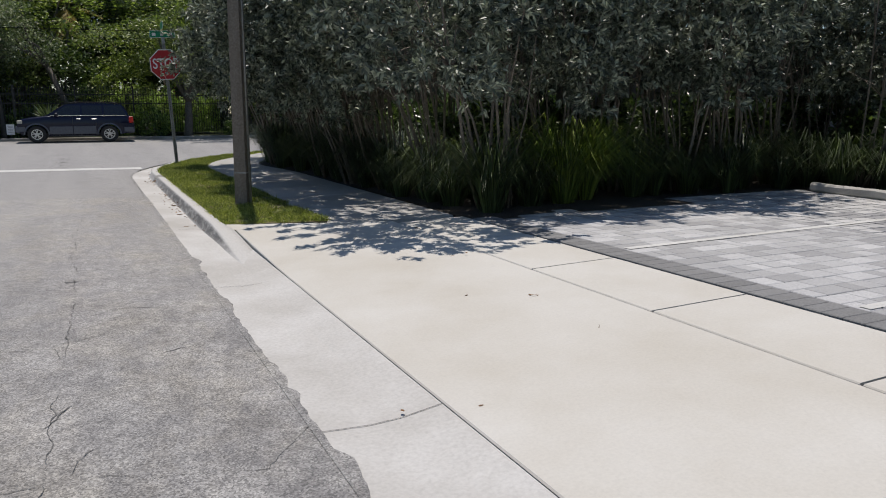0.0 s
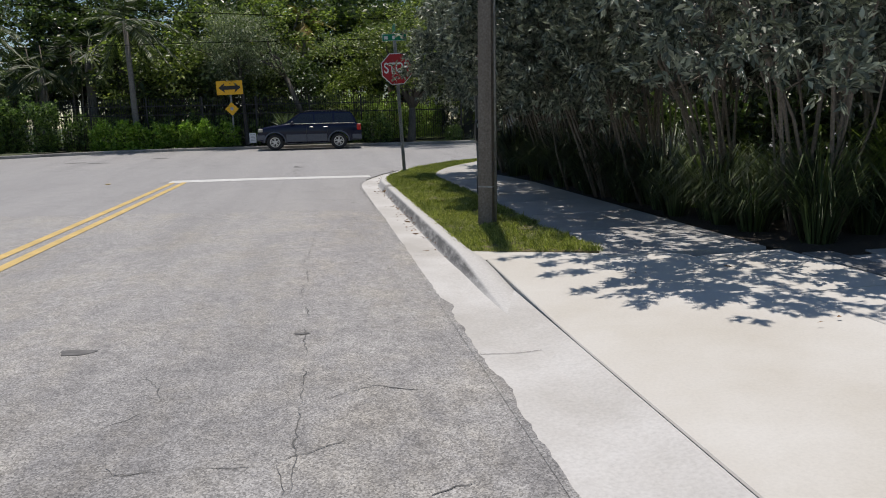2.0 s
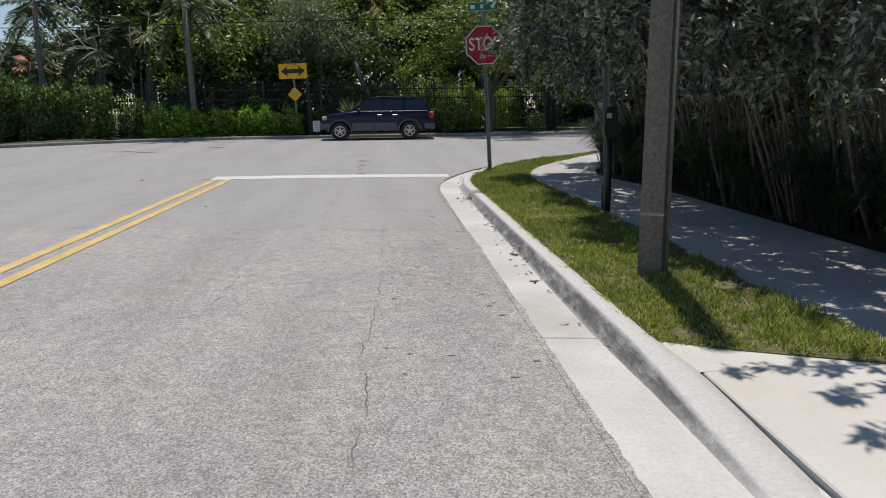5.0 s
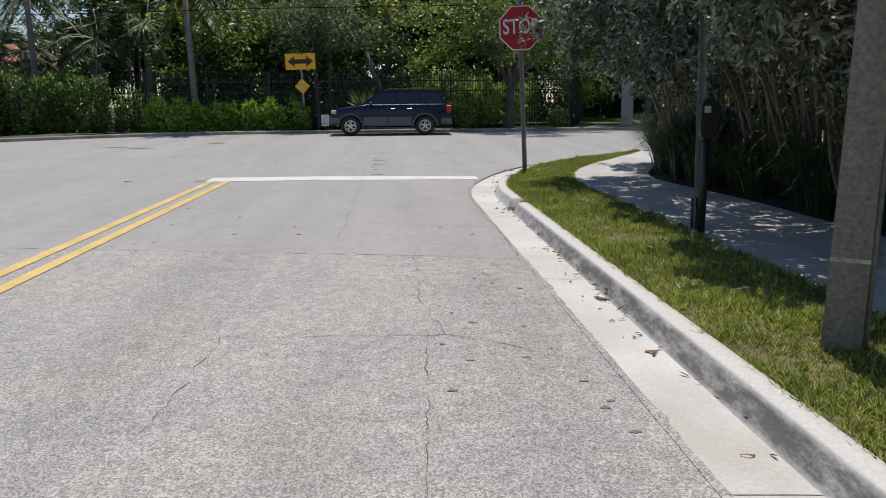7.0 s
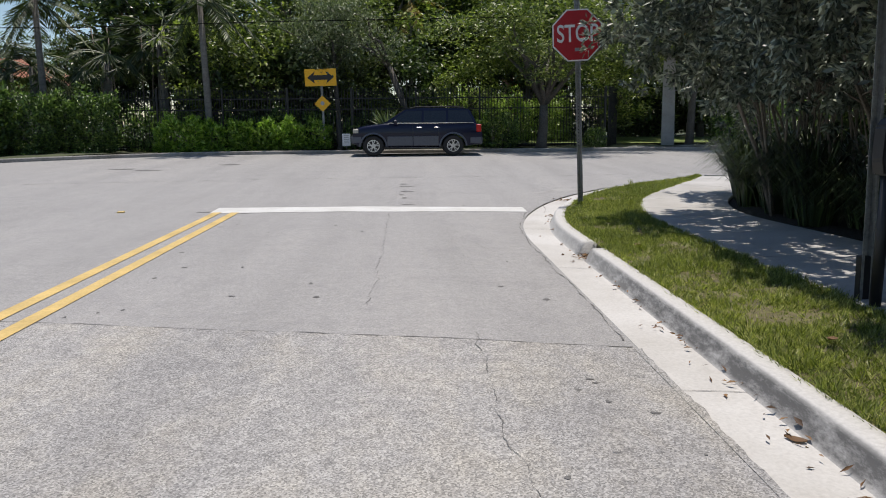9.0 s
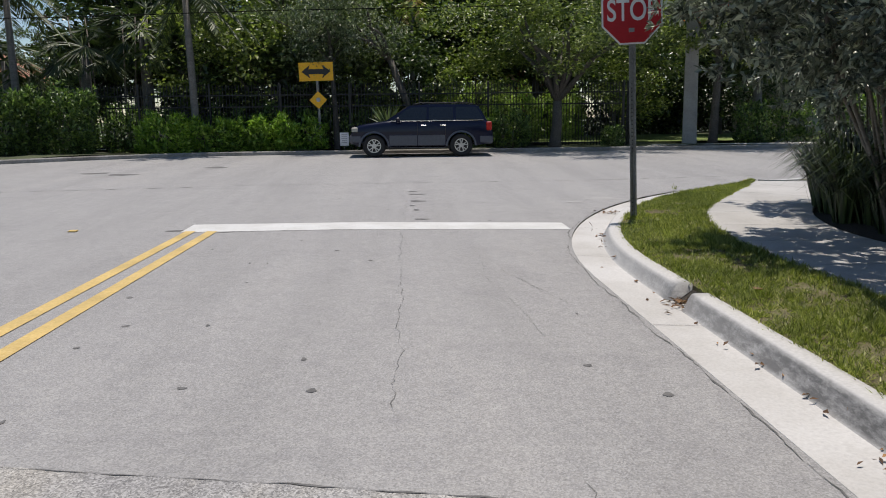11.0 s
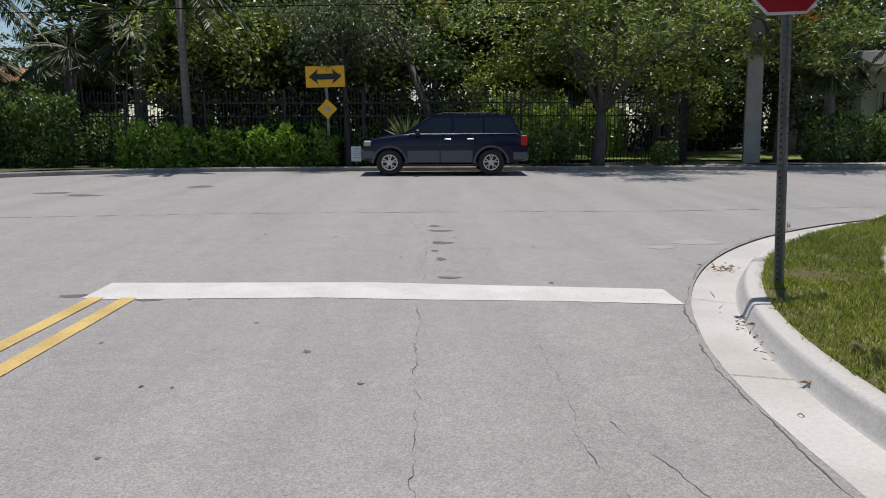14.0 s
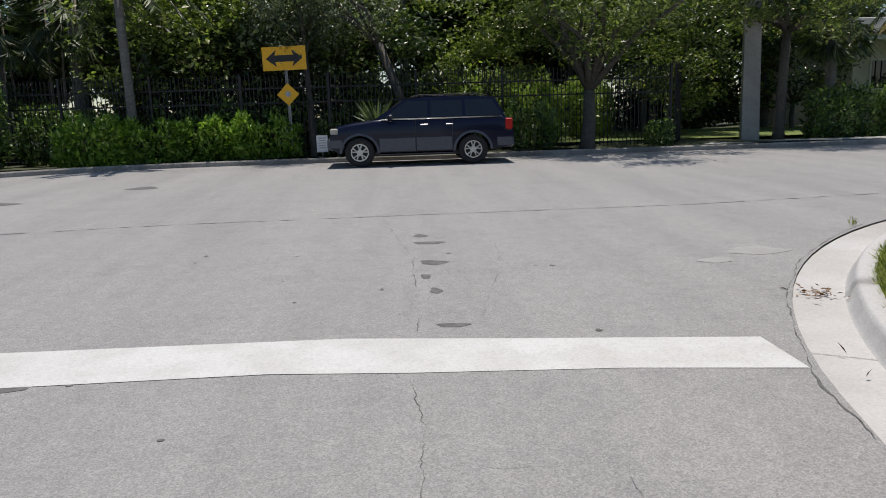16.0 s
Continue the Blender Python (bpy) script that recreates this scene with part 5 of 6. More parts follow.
upole = thing("utility_pole", pose(0.70, 10.15, 0.08, 0, 0.4, -17), "weathered grey square wooden utility pole in the lawn strip", "utility pole")
part("shaft", tube([(0, 0, -0.3), (0, 0, 0.5), (0, 0, 3.0), (0, 0, 9.0)], [0.131, 0.125, 0.113, 0.094], 4, spin=math.pi / 4), M_POLE, upole)
part("collar", tube([(0, 0, 0.49), (0, 0, 0.51)], [0.1270, 0.1270], 4, spin=math.pi / 4), M_GALV, upole, "thin steel band")
part("conduit", tube([(0.097, -0.02, -0.1), (0.088, -0.02, 3.0), (0.080, -0.02, 5)], 0.018, 8), M_GALV, upole, smooth=True)

placard = thing("placard", pose(-4.22, 36.35, 0.42), "small white notice board on a stake by the kerb", "notice")
part("board", box(0.30, 0.012, 0.45, (0, 0, 0.30), 0.003), M_SIGNWHITE, placard)
part("stake", box(0.03, 0.02, 0.3, (0, 0.016, 0.0)), M_STEM, placard)
for i in range(5):
    part("bar", box(0.20 - 0.03 * (i % 2), 0.003, 0.022, (0, -0.008, 0.45 - i * 0.065)), M_BACK, placard)

# wall that closes the plot behind the hedge
tagged(part("wall_plot", box(9.0, 0.2, 2.6, (12.0, 12.2, 1.4)), grained("grey_wall", (0.16, 0.16, 0.165), (0.22, 0.22, 0.225), (0.27, 0.27, 0.27), 20.0)), "plain grey wall behind the hedge", "wall", kind="structure")
stone = thing("wheel_stop", pose(9.2, 6.72, 0.16, 0, 0, 84), "rough grey concrete wheel stop at the end of the parking bay", "wheel stop")
ws = box(1.6, 0.16, 0.14, (0, 0, 0.06), 0.03)
bmesh.ops.subdivide_edges(ws, edges=ws.edges[:], cuts=3, use_grid_fill=True)
for v in ws.verts:
    v.co += Vector((0, 1, 1)) * noise.noise(v.co * 7) * 0.02
part("block", ws, M_GUTTER, stone)

# ---- the parked car ----
M_PAINT = plain("dark_blue_paint", (0.006, 0.008, 0.026), 0.18, 0.0, 0.1, 0.15, 0.3)
M_CLAD = plain("grey_cladding", (0.075, 0.082, 0.10), 0.42, 0.1)
M_TYRE = plain("tyre_rubber", (0.018, 0.018, 0.018), 0.85)
M_RIM = plain("alloy_rim", (0.55, 0.55, 0.54), 0.32, 0.8)
M_CHROME = plain("chrome_trim", (0.6, 0.6, 0.6), 0.2, 1.0)
M_TAIL = plain("red_lamp_glass", (0.45, 0.015, 0.012), 0.2)
M_LAMP = plain("clear_lamp_glass", (0.42, 0.40, 0.34), 0.15)

car = thing("parked_car", pose(-1.75, 34.9, 0.211, 0, 0, 0) @ Matrix.Diagonal((1.0, 1.0, 0.975, 1.0)), "dark blue station wagon with grey lower cladding, parked at the kerb", "car")


def arch(cx, r_, z_mid, n_=10):
    return [(cx + r_ * math.cos(math.pi - i * math.pi / n_), z_mid + r_ * math.sin(math.pi - i * math.pi / n_)) for i in range(n_ + 1)]


WB = 1.36
WAIST = 0.80
out = [(-2.06, 0.50), (-1.84, 0.33)] + arch(-WB, 0.42, 0.34) + [(-0.9, 0.30), (0.88, 0.30)] + arch(WB, 0.42, 0.34) + [(1.84, 0.34), (2.32, 0.44), (2.35, WAIST), (-2.05, WAIST)]
bm = bmesh.new()
prism(out, -0.90, 0.90, bm)
part("lower_body", bm, M_PAINT, car)


def deck(x):
    """Height of bonnet, belt line and tail along the car."""
    return interp(x, [(-2.04, 0.84), (-2.0, 0.92), (-1.9, 0.985), (-1.6, 1.05), (-1.2, 1.10), (-0.96, 1.135), (2.1, 1.15), (2.26, 1.08), (2.34, 0.86)])


bm = bmesh.new()
cols = []
for i in range(45):
    x = -2.04 + 4.38 * i / 44
    top = deck(x)
    nose = 1.0 - 0.10 * max(0.0, (abs(x - 0.15) - 1.75) / 0.45) ** 2
    half = [(0.90, WAIST), (0.895, WAIST + 0.45 * (top - WAIST)), (0.875, WAIST + 0.75 * (top - WAIST)), (0.84, top - 0.022), (0.78, top), (0.0, top + 0.015)]
    sec = [(-y * nose, z) for y, z in half] + [(y * nose, z) for y, z in half[-2::-1]]
    cols.append([bm.verts.new((x, y, z)) for y, z in sec])
for a_, b_ in zip(cols, cols[1:]):
    for i in range(len(a_) - 1):
        bm.faces.new((a_[i], b_[i], b_[i + 1], a_[i + 1]))
bm.faces.new(cols[0])
bm.faces.new(cols[-1][::-1])
part("body", bm, M_PAINT, car, smooth=True)
# cabin
cab = bmesh.new()
pl0 = [(-1.02, 0.80, 1.12), (2.17, 0.80, 1.12), (1.93, 0.66, 1.60), (1.3, 0.64, 1.65), (0.3, 0.64, 1.655), (-0.27, 0.66, 1.60)]
va = [cab.verts.new((x, -y, z)) for x, y, z in pl0]
vb = [cab.verts.new((x, y, z)) for x, y, z in pl0]
cab.faces.new(va)
cab.faces.new(vb[::-1])
for i in range(6):
    cab.faces.new((va[i], vb[i], vb[(i + 1) % 6], va[(i + 1) % 6]))
bmesh.ops.bevel(cab, geom=cab.edges[:], offset=0.02, segments=2, affect="EDGES")
part("cabin", cab, M_PAINT, car)


def side_pt(x, z, sgn, proud=0.008):
    """A point on the cabin's leaning side."""
    f = (z - 1.12) / 0.48
    return (x, sgn * (0.80 - 0.14 * f + proud), z)


for sgn in (-1, 1):
    for nm, quad in (("front_window", [(-0.76, 1.165), (0.28, 1.165), (0.30, 1.56), (-0.20, 1.56), (-0.36, 1.47)]), ("rear_window", [(0.36, 1.16), (1.12, 1.16), (1.12, 1.56), (0.36, 1.56)]),
                     ("cargo_window", [(1.20, 1.17), (2.06, 1.17), (1.86, 1.56), (1.20, 1.57)])):
        bmq = bmesh.new()
        fr = [bmq.verts.new(side_pt(x, z, sgn)) for x, z in quad]
        bk = [bmq.verts.new(side_pt(x, z, sgn, -0.01)) for x, z in quad]
        bmq.faces.new(fr)
        bmq.faces.new(bk[::-1])
        for i in range(len(quad)):
            j = (i + 1) % len(quad)
            bmq.faces.new((fr[i], bk[i], bk[j], fr[j]))
        part(nm, bmq, M_GLASS, car, "dark tinted glass")
    ys = sgn * 0.903
    part("belt_trim", box(2.9, 0.03, 0.018, (0.62, sgn * 0.848, 1.14)), M_CHROME, car, "bright belt line")
    for x0, x1 in ((-0.88, -0.02), (0.0, 0.86)):
        part("door_cladding", box(x1 - x0, 0.03, 0.33, ((x0 + x1) / 2, sgn * 0.897, 0.52), 0.012), M_CLAD, car, "grey lower door cladding")
    part("sill", box(1.76, 0.06, 0.07, (0.0, sgn * 0.87, 0.315), 0.01), M_CLAD, car)
    for cx in (-WB, WB):
        fl = bmesh.new()
        a_ = arch(cx, 0.50, 0.34, 12)
        b__ = arch(cx, 0.425, 0.34, 12)
        for i in range(12):
            vs = [fl.verts.new((p[0], sgn * yy, p[1])) for p, yy in ((a_[i], 0.895), (a_[i + 1], 0.895), (b__[i + 1], 0.915), (b__[i], 0.915))]
            fl.faces.new(vs)
            vs2 = [fl.verts.new((p[0], sgn * yy, p[1])) for p, yy in ((b__[i], 0.915), (b__[i + 1], 0.915), (b__[i + 1], 0.80), (b__[i], 0.80))]
            fl.faces.new(vs2)
        part("wheel_arch", fl, M_CLAD, car, "grey wheel arch flare")
    for x in (-0.01, 0.87):
        part("door_gap", box(0.010, 0.006, 0.42, (x, sgn * 0.900, 0.90)), M_SIGNBLK, car)
    for x in (0.20, 1.05 - 0.25):
        part("door_handle", box(0.18, 0.03, 0.03, (x, sgn * 0.905, 0.985), 0.008), M_CHROME if sgn < 0 else M_PAINT, car, "bright door handle")
    part("roof_rail", tube([(-0.1, sgn * 0.60, 1.655), (0.1, sgn * 0.60, 1.70), (1.5, sgn * 0.60, 1.70), (1.75, sgn * 0.60, 1.65)], 0.018, 6), M_BLACK, car)
    mir = bmesh.new()
    box(0.12, 0.20, 0.15, (-0.60, sgn * 0.97, 1.17), 0.03, None, mir)
    part("mirror", mir, M_PAINT, car)
    part("tail_lamp", box(0.17, 0.12, 0.27, (2.235, sgn * 0.845, 0.95), 0.02), M_TAIL, car, "red tail lamp")
    part("headlamp", box(0.20, 0.24, 0.17, (-1.945, sgn * 0.765, 0.865), 0.03), M_LAMP, car, "cloudy headlamp")
part("windscreen", prism([(-0.945, 1.135), (-0.30, 1.575), (-0.315, 1.595), (-0.965, 1.15)], -0.64, 0.64), M_GLASS, car, "windscreen glass")
part("rear_glass", prism([(2.10, 1.20), (1.905, 1.57), (1.925, 1.575), (2.12, 1.205)], -0.58, 0.58), M_GLASS, car)
part("front_bumper", box(0.42, 1.82, 0.32, (-1.915, 0, 0.575), 0.07), M_CLAD, car, "grey front bumper")
part("rear_bumper", box(0.46, 1.83, 0.30, (2.13, 0, 0.53), 0.06), M_CLAD, car, "grey rear bumper")
part("grille", box(0.03, 0.9, 0.2, (-2.02, 0, 0.80), 0.01), M_BLACK, car)
for x in (-0.0, 1.2):
    part("roof_bar", box(0.05, 1.2, 0.03, (x + 0.15, 0, 1.705), 0.008), M_BLACK, car)
part("underbody", box(3.2, 1.5, 0.12, (0.1, 0, 0.30)), M_BLACK, car)


def wheel(x, y, sgn):
    w = new("wheel")
    w.parent = car
    w.matrix_basis = pose(x, y, 0.355)
    prof = [(0.215, -0.10), (0.30, -0.115), (0.345, -0.095), (0.358, -0.06), (0.358, 0.06), (0.345, 0.095), (0.30, 0.115), (0.215, 0.10)]
    bm_ = bmesh.new()
    rr_ = [[bm_.verts.new((r_ * math.cos(a * math.tau / 28), yy, r_ * math.sin(a * math.tau / 28))) for r_, yy in prof] for a in range(28)]
    for a in range(28):
        for i in range(len(prof)):
            j = (i + 1) % len(prof)
            bm_.faces.new((rr_[a][i], rr_[(a + 1) % 28][i], rr_[(a + 1) % 28][j], rr_[a][j]))
    me_ = part("tyre", bm_, M_TYRE, w, smooth=True)
    rim_ = bmesh.new()
    tube([(0, sgn * 0.02, 0), (0, sgn * 0.03, 0)], 0.215, 28, rim_)
    part("brake_disc", rim_, M_BLACK, w)
    rim2 = bmesh.new()
    for i in range(10):
        a = (i // 2) * math.tau / 5 + 0.3 + (0.2 if i % 2 else -0.2)
        box(0.15, 0.028, 0.034, (0.13 * math.cos(a), sgn * 0.080, 0.13 * math.sin(a)), 0.006, Matrix.Rotation(-a - (0.14 if i % 2 else -0.14), 4, "Y"), rim2)
    tube([(0, sgn * 0.05, 0), (0, sgn * 0.10, 0)], 0.075, 14, rim2)
    for r0_, r1_ in ((0.188, 0.222),):
        rg = [[rim2.verts.new((q_ * math.cos(a * math.tau / 28), sgn * 0.098, q_ * math.sin(a * math.tau / 28))) for q_ in (r0_, r1_)] for a in range(28)]
        for a in range(28):
            rim2.faces.new((rg[a][0], rg[(a + 1) % 28][0], rg[(a + 1) % 28][1], rg[a][1]))
    part("rim", rim2, M_RIM, w, "five-spoke alloy rim")
    return w


for x in (-WB, WB):
    for sgn in (-1, 1):
        wheel(x, sgn * 0.80, sgn)

# ---- marks on the road ----
marks = thing("road_marks", pose(0, 0, 0), "dark cracks, joints and oil marks in the asphalt", "road marks", kind="structure")
rs0 = random.Random(21)
C1 = [[(-2.17, 14.2), (-2.15, 17.3), (-2.17, 18.95), (-2.16, 20.0)], [(-2.16, 20.85), (-2.12, 23.1), (-2.4, 25.6)], [(-2.17, 18.95), (-1.35, 18.96), (-1.4, 17.24), (-1.2, 15.2)], [(-1.75, 20.9), (-1.2, 23.3), (-1.4, 25.4)],
      [(-1.40, 13.4), (-1.42, 11.6), (-1.3, 10.9), (-2.6, 10.95)], [(-1.3, 10.9), (-0.8, 10.6)], [(-1.42, 10.9), (-1.5, 8.6), (-1.46, 6.0), (-1.55, 2.0)], [(-2.6, 10.95), (-2.7, 9.6)],
      [(-1.4, 8.9), (-0.5, 8.8)], [(-2.6, 4.0), (-2.2, 4.35), (-1.6, 4.3)], [(-2.35, 1.9), (-2.2, 2.35), (-1.7, 2.45), (-1.2, 2.3)], [(-3.4, 3.2), (-3.2, 3.6)], [(-1.2, 17.5), (-0.9, 16.2)]]
for i, pts_ in enumerate(C1):
    ribbon("crack", pts_, 0.0028 if i in (2, 3) else 0.005, M_CRACK, marks, 0.003, 0.03)
for i in range(16):
    cx_, cy_, an = rs0.uniform(-2.8, -0.7), rs0.uniform(1.4, 5.5), rs0.uniform(0, 6.28)
    le = rs0.uniform(0.15, 0.5)
    ribbon("crack", [(cx_, cy_), (cx_ + le * math.cos(an), cy_ + le * math.sin(an)), (cx_ + le * 1.7 * math.cos(an + 0.6), cy_ + le * 1.7 * math.sin(an + 0.6))], 0.006, M_CRACK, marks, 0.003, 0.03)
ribbon("joint", [(-9.2, joint_y(-9.2)), (-4, joint_y(-4)), (-0.45, joint_y(-0.45))], 0.012, M_CRACK, marks, 0.003, 0.012)
ribbon("joint", [(-30, 23.2), (-14, 24.9), (-8.4, 25.55), (-5.2, 25.95), (-1.7, 26.0), (1.7, 26.0), (5.0, 26.4), (20, 27.2)], 0.034, M_CRACK, marks, 0.003, 0.008)
ribbon("joint", [(-14, 28.3), (-6, 29.2), (4, 29.4)], 0.010, M_CRACK, marks, 0.003, 0.01)
rs = random.Random(4)
edge = []
for i in range(60):
    edge.append(along(13.2 + i * 0.2, -0.03))
ribbon("joint", edge, 0.013, M_CRACK, marks, 0.003, 0.02)


def blot(x, y, rx, ry, mat, name="oil_mark"):
    k_ = 14
    ph = rs.random() * 6
    flat(name, [(x + rx * (1 + 0.25 * math.sin(3 * a + ph)) * math.cos(a), y + ry * (1 + 0.25 * math.cos(2 * a + ph)) * math.sin(a)) for a in [i * math.tau / k_ for i in range(k_)]], mat, marks, 0.003)


for x, y, rx, ry in ((-1.93, 22.96, 0.13, 0.10), (-1.93, 23.95, 0.16, 0.09), (-2.0, 24.4, 0.08, 0.08), (-1.9, 20.95, 0.11, 0.05), (-2.02, 22.4, 0.04, 0.1), (-1.96, 21.9, 0.05, 0.08), (-5.08, 20.3, 0.11, 0.07), (-4.38, 20.17, 0.12, 0.07),
                     (-9.79, 29.5, 0.35, 0.22), (-9.0, 29.0, 0.35, 0.22), (-7.2, 30.9, 0.3, 0.25), (-2.86, 18.66, 0.025, 0.03), (-2.9, 6.15, 0.11, 0.07), (-1.5, 6.23, 0.05, 0.03), (-12.2, 24.0, 0.3, 0.3)):
    blot(x, y, rx, ry, M_PATCH)
for i in range(34):
    blot(rs.uniform(-4.4, -0.6), rs.uniform(13.5, 24.5), rs.uniform(0.008, 0.028), rs.uniform(0.008, 0.03), M_PATCH, "spot")
M_DUST = grained("cement_dust", (0.30, 0.295, 0.285), (0.35, 0.343, 0.333), (0.41, 0.402, 0.39), 50.0, 3.0, stain=(0.85, 0.85, 0.84), bump=0.3)
for x, y, rx, ry in ((1.15, 22.9, 0.30, 0.16), (0.62, 22.55, 0.16, 0.12)):
    blot(x, y, rx, ry, M_DUST, "dust_smear")
for i in range(26):
    blot(rs.uniform(-1.4, -0.5), rs.uniform(8.0, 13.0), rs.uniform(0.008, 0.03), rs.uniform(0.006, 0.016), M_PATCH, "spot")
reflector = thing("road_reflector", pose(-6.4, 20.4, 0.01), "small yellow road reflector", "reflector")
part("body", box(0.10, 0.10, 0.018, (0, 0, 0.006), 0.006), M_YELLOW, reflector)

flat_v = [(4.05, 24.05), (4.3, 24.2), (4.42, 24.45), (4.2, 24.35)]
ramp_mark = obj("ramp_mark", [(x, y, 0.128 + gz(y)) for x, y in flat_v], [(0, 1, 2, 3)], M_YELLOW)
tagged(ramp_mark, "worn yellow paint at the foot of the sidewalk ramp", "road marking", kind="structure")
# ---- litter ----
def litter(name, x, y, z, n_, spread_, seed, label):
    q = np.random.default_rng(seed)
    p_ = np.stack([x + q.normal(size=n_) * spread_[0], y + q.normal(size=n_) * spread_[1], z + q.uniform(0.004, 0.03, n_)], 1)
    w_ = unit(q.normal(size=(n_, 3)) * [1, 1, 0.25])
    me_ = leaf_mesh(name, p_, w_, q.uniform(0.03, 0.09, n_), q.uniform(0.008, 0.03, n_), 0.3)
    me_.materials.append(M_LITTER)
    return tagged(new(name, me_), label, "dead leaves", kind="stuff")


litter("leaf_litter", 0.02, 16.18, -0.03, 70, (0.10, 0.10), 1, "dead brown leaves gathered in the kerb gap")
litter("leaf_litter", 0.86, 21.35, 0.0, 40, (0.10, 0.08), 2, "dead leaves gathered in the gutter")
litter("leaf_litter", -0.08, 12.2, -0.035, 90, (0.07, 1.7), 3, "scattered dead leaves along the gutter")
litter("leaf_litter", 0.2, 18.6, -0.02, 55, (0.10, 0.6), 4, "scattered dead leaves along the gutter")
litter("leaf_litter", 2.0, 5.0, 0.11, 8, (0.6, 1.2), 5, "a few dry leaves on the driveway")


def dry_leaf(x, y, z, turn, size):
    """One curled fallen leaf."""
    v_, f_ = [], []
    for i in range(6):
        u_ = i / 5
        w_ = 0.32 * math.sin(math.pi * min(1, u_ * 0.9 + 0.08))
        for s__ in (-1, 0, 1):
            v_.append((u_ - 0.5, s__ * w_, 0.10 * abs(s__) + 0.18 * (u_ - 0.5) ** 2 * (1 if i < 3 else 2)))
    for i in range(5):
        for j in range(2):
            a = i * 3 + j
            f_.append((a, a + 3, a + 4, a + 1))
    o = obj("fallen_leaf", v_, f_, M_LITTER, None, True)
    o.matrix_basis = pose(x, y, z, 0, 0, turn) @ Matrix.Scale(size * 0.6, 4)
    return tagged(o, "curled dry brown fallen leaf", "fallen leaf", "fallen leaves")


for i, (x, y, z, sz) in enumerate(((-0.15, 10.55, -0.033, 0.13), (-0.2, 11.15, -0.033, 0.1), (-0.12, 11.7, -0.033, 0.16), (0.55, 12.6, 0.15, 0.14), (0.45, 15.9, 0.14, 0.16), (-0.2, 9.3, -0.033, 0.1), (-0.25, 17.6, -0.03, 0.09),
                                   (1.6, 3.8, 0.09, 0.12), (1.2, 4.1, 0.07, 0.06), (0.0, 2.45, 0.0, 0.05), (0.35, 2.3, 0.02, 0.04), (-0.1, 17.0, -0.03, 0.1))):
    dry_leaf(x, y, z, 71 * i, sz)
q = np.random.default_rng(12)
ww = unit(q.normal(size=(26, 3)) * [0.5, 0.5, 0.2] + [0, 0, 1])
me = leaf_mesh("weed", np.tile([0.0, 0.0, 0.0], (26, 1)) + q.normal(size=(26, 3)) * [0.02, 0.02, 0], ww, q.uniform(0.06, 0.17, 26), 0.007)
me.materials.append(M_BLADE)
weed = tagged(new("weed", me), "small thin weed growing in the gutter joint", "weed")
weed.matrix_basis = pose(2.75, 23.95, 0.06)

# ---- joints of the gutter ----
gj = thing("gutter_joints", pose(0, 0, 0), "thin dark joints across the gutter", "joints", kind="structure")
for s_ in (-1.0, 2.42, 5.57, 9.0, 12.3, 15.6, 18.2, 20.2):
    v_ = []
    for s2, sg in ((s_, -0.0025), (s_, 0.0025)):
        for d_, z_ in ((0.0, -0.0145), (0.24, -0.0265), (0.37, -0.036) if s_ > 8 else (0.40, -0.0185)) + (((0.62, 0.015),) if s_ < 5 else ()):
            x, y = along(s2 + sg, d_)
            v_.append((x, y, z_ + gz(y) + 0.001))
    h_ = len(v_) // 2
    obj("joint", v_, [(i, i + 1, h_ + i + 1, h_ + i) for i in range(h_ - 1)], M_CRACK, gj)

# ---- pavers of the parking bay ----
bay = tagged(obj("parking_bay", [(2.9, -6, 0.10), (14, -6, 0.10), (14, 6.0, 0.10), (9.3, 6.3, 0.10), (9.2, 8.0, 0.10), (6.1, 8.0, 0.10), (2.9, 7.15, 0.10)], [(0, 1, 2, 3, 4, 5, 6)], M_JOINT), "sand bed of the parking bay", "parking bay", kind="structure")


def brick_mesh(name, lx, ly, mat, h=0.06):
    me_ = bpy.data.meshes.new(name)
    bm_ = bmesh.new()
    b0 = [(-lx / 2, -ly / 2), (lx / 2, -ly / 2), (lx / 2, ly / 2), (-lx / 2, ly / 2)]
    e = 0.006
    t0 = [(sx2 - math.copysign(e, sx2), sy2 - math.copysign(e, sy2)) for sx2, sy2 in b0]
    lowv = [bm_.verts.new((*p, -h)) for p in b0]
    midv = [bm_.verts.new((*p, -e)) for p in b0]
    topv = [bm_.verts.new((*p, 0)) for p in t0]
    for A_, B_ in ((lowv, midv), (midv, topv)):
        for i in range(4):
            j = (i + 1) % 4
            bm_.faces.new((A_[i], A_[j], B_[j], B_[i]))
    bm_.faces.new(topv)
    bm_.to_mesh(me_)
    bm_.free()
    me_.materials.append(mat)
    return me_


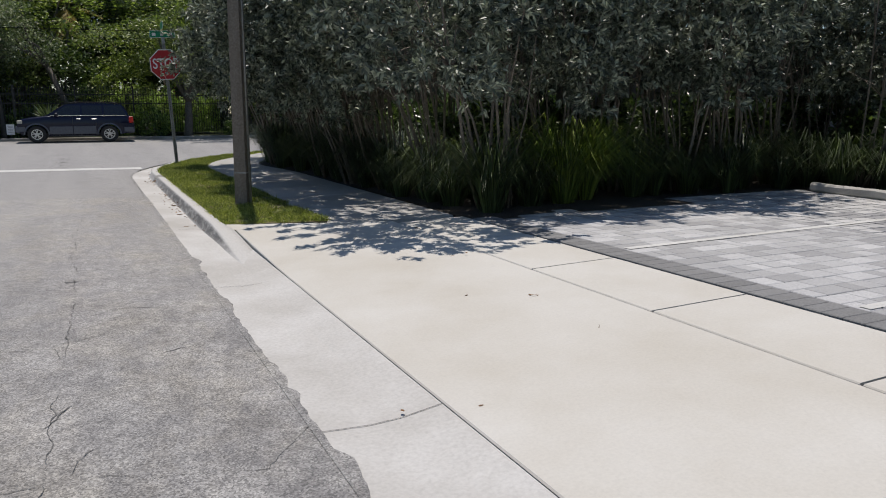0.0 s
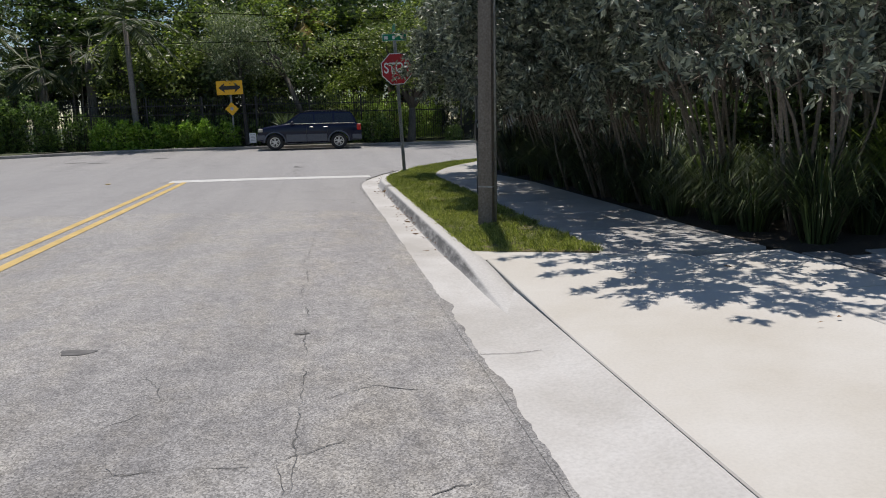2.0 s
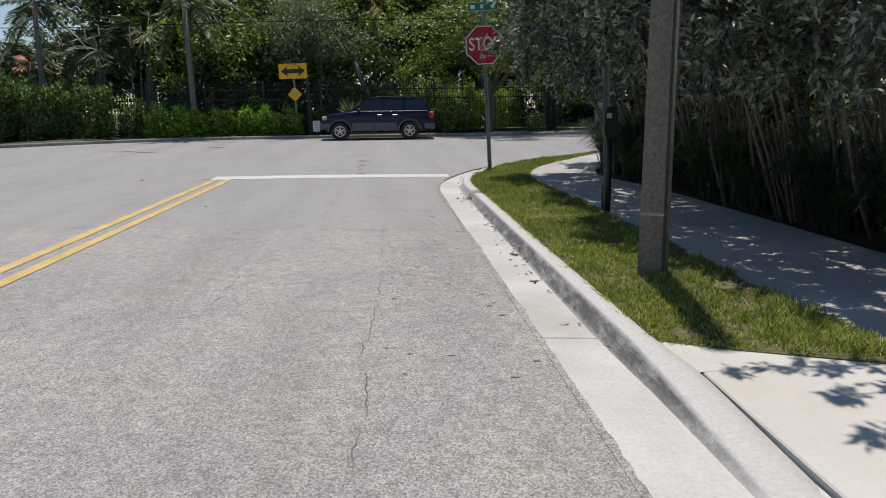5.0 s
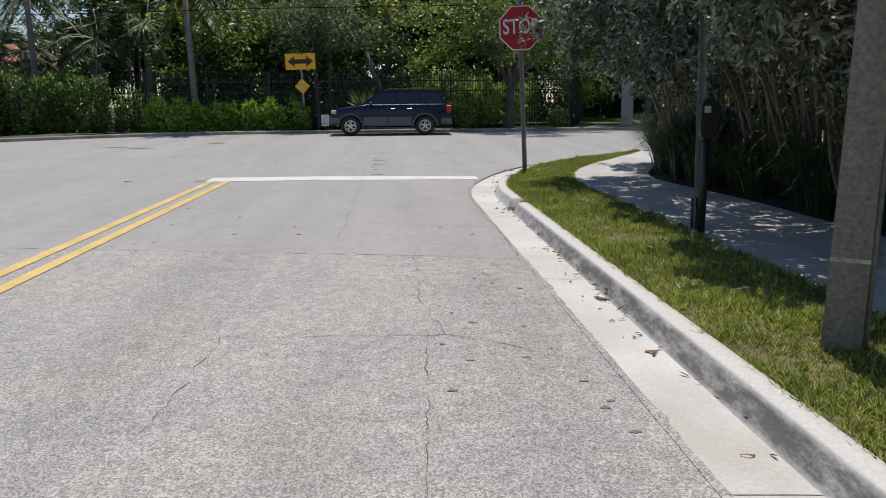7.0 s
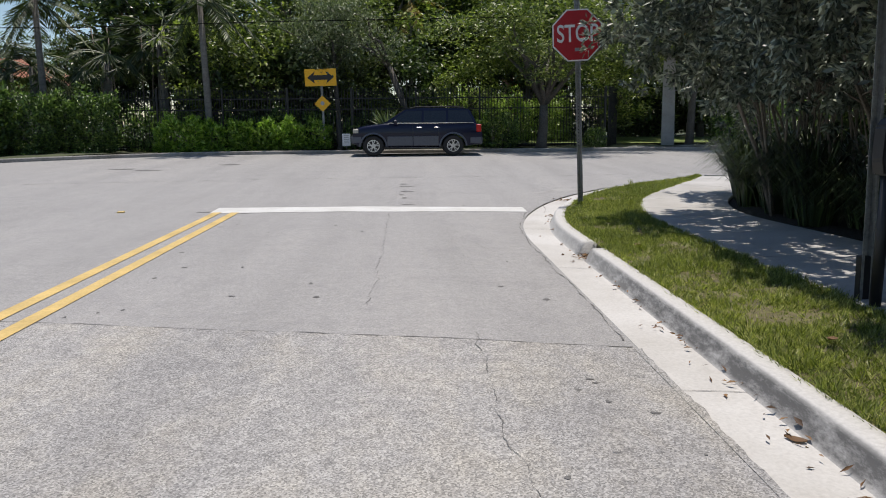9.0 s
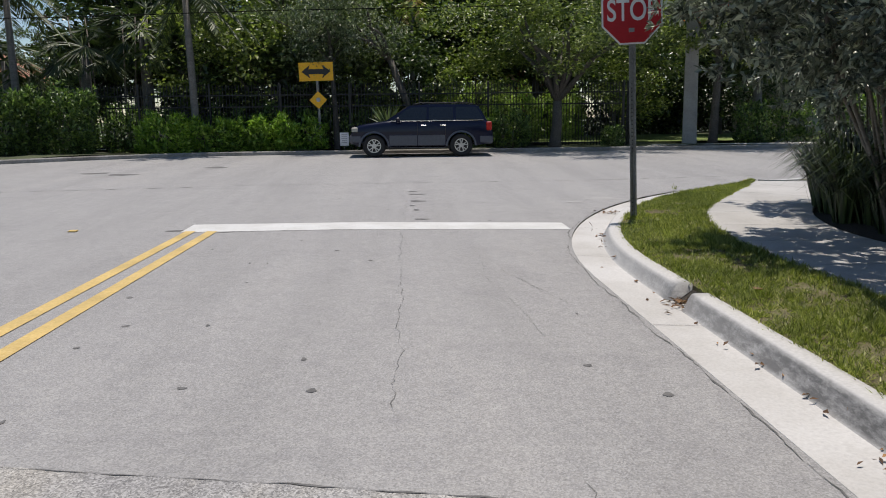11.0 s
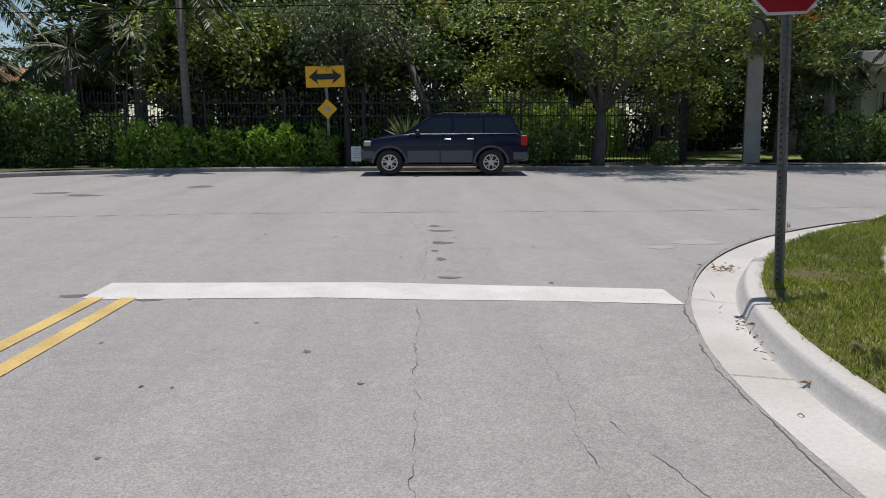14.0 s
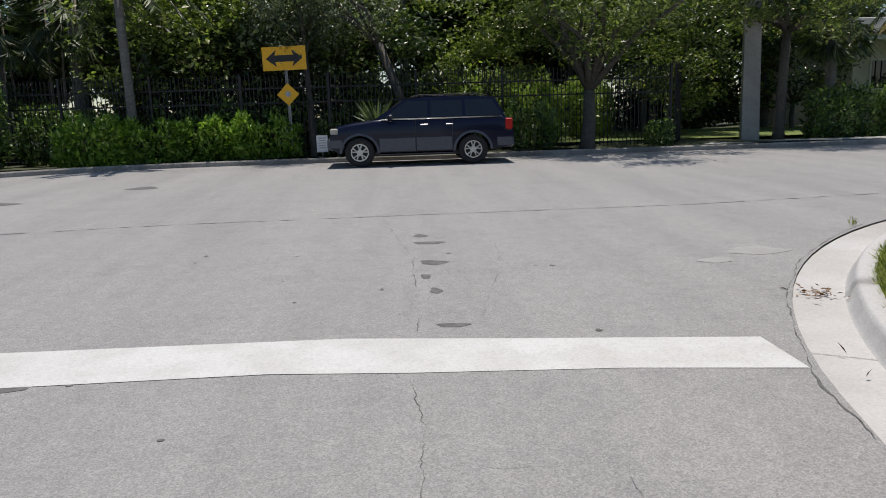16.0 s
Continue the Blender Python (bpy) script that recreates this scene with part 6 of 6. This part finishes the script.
border = brick_mesh("border_paver", 0.29, 0.145, M_BORDER)
for i in range(68):
    o = new("paver", border)
    o.parent = bay
    o.location = (3.055, -2.9 + i * 0.15, 0.152)
sizes = [brick_mesh("paver", w_, 0.196, M_PAVER) for w_ in (0.296, 0.196, 0.136)]
widths = (0.30, 0.20, 0.14)
rs = random.Random(9)
count, sv, sf = 0, [], []
y = -3.0
while y < 7.9:
    x = 3.21 + rs.random() * 0.0
    while x < 12.5:
        k_ = rs.choice((0, 0, 1, 1, 2))
        w_ = widths[k_]
        cx, cy = x + w_ / 2, y + 0.1
        limit = 7.1 + 0.27 * (cx - 3.2) if cx < 6.1 else 7.9
        if cx > 9.3:
            limit = 6.1
        if cy < limit - 0.05:
            zz = 0.152 + rs.uniform(-0.002, 0.002)
            if count < 300 and cx < 6.2 and cy > 1.8:
                o = new("paver", sizes[k_])
                o.parent = bay
                o.location = (cx, cy, zz)
                count += 1
            else:
                n0 = len(sv)
                hx, hy, e = w_ / 2 - 0.002, 0.098, 0.006
                sv += [(cx - hx, cy - hy, zz - 0.05), (cx + hx, cy - hy, zz - 0.05), (cx + hx, cy + hy, zz - 0.05), (cx - hx, cy + hy, zz - 0.05),
                       (cx - hx + e, cy - hy + e, zz), (cx + hx - e, cy - hy + e, zz), (cx + hx - e, cy + hy - e, zz), (cx - hx + e, cy + hy - e, zz)]
                sf += [(n0 + 4, n0 + 5, n0 + 6, n0 + 7)] + [(n0 + i, n0 + (i + 1) % 4, n0 + 4 + (i + 1) % 4, n0 + 4 + i) for i in range(4)]
        x += w_ + 0.004
    y += 0.204
field = obj("paver_field", sv, sf, M_PAVER_STUFF, bay)
tagged(field, "grey concrete pavers of mixed tints", kind="stuff")
bays = thing("bay_line", pose(0, 0, 0), "thin white painted lines of the parking bays", "road marking", kind="structure")
for y0, y1, x1 in ((4.75, 5.0, 9.6), (2.36, 2.5, 9.6)):
    obj("paint", [(3.24, y0 - 0.045, 0.157), (x1, y1 - 0.045, 0.157), (x1, y1 + 0.045, 0.157), (3.24, y0 + 0.045, 0.157)], [(0, 1, 2, 3)], M_WHITE, bays)

# asphalt that spreads unevenly over the gutter's border
rag_v, rag_f = [], []
for i in range(260):
    y = -2 + i * 0.058
    chips = 0.085 if y < 7.0 else 0.04
    w_ = max(0.004, 0.012 + chips * max(0.0, noise.noise((y * 1.7, 0, 2)) + 0.6 * noise.noise((y * 4.6, 0, 5))) + 0.016 * noise.noise((y * 11, 0, 7)) + 0.008 * noise.noise((y * 29, 0, 3)))
    for xx, zz in ((EDGE_X - 0.03, -0.0155), (EDGE_X + w_ - 0.004, -0.0135 - 0.04 * w_), (EDGE_X + w_, -0.022 - 0.03 * w_)):
        rag_v.append((xx, y, zz))
for i in range(259):
    for j in range(2):
        a = i * 3 + j
        rag_f.append((a, a + 1, a + 4, a + 3))
obj("ragged_edge", rag_v, rag_f, M_OLD, road)
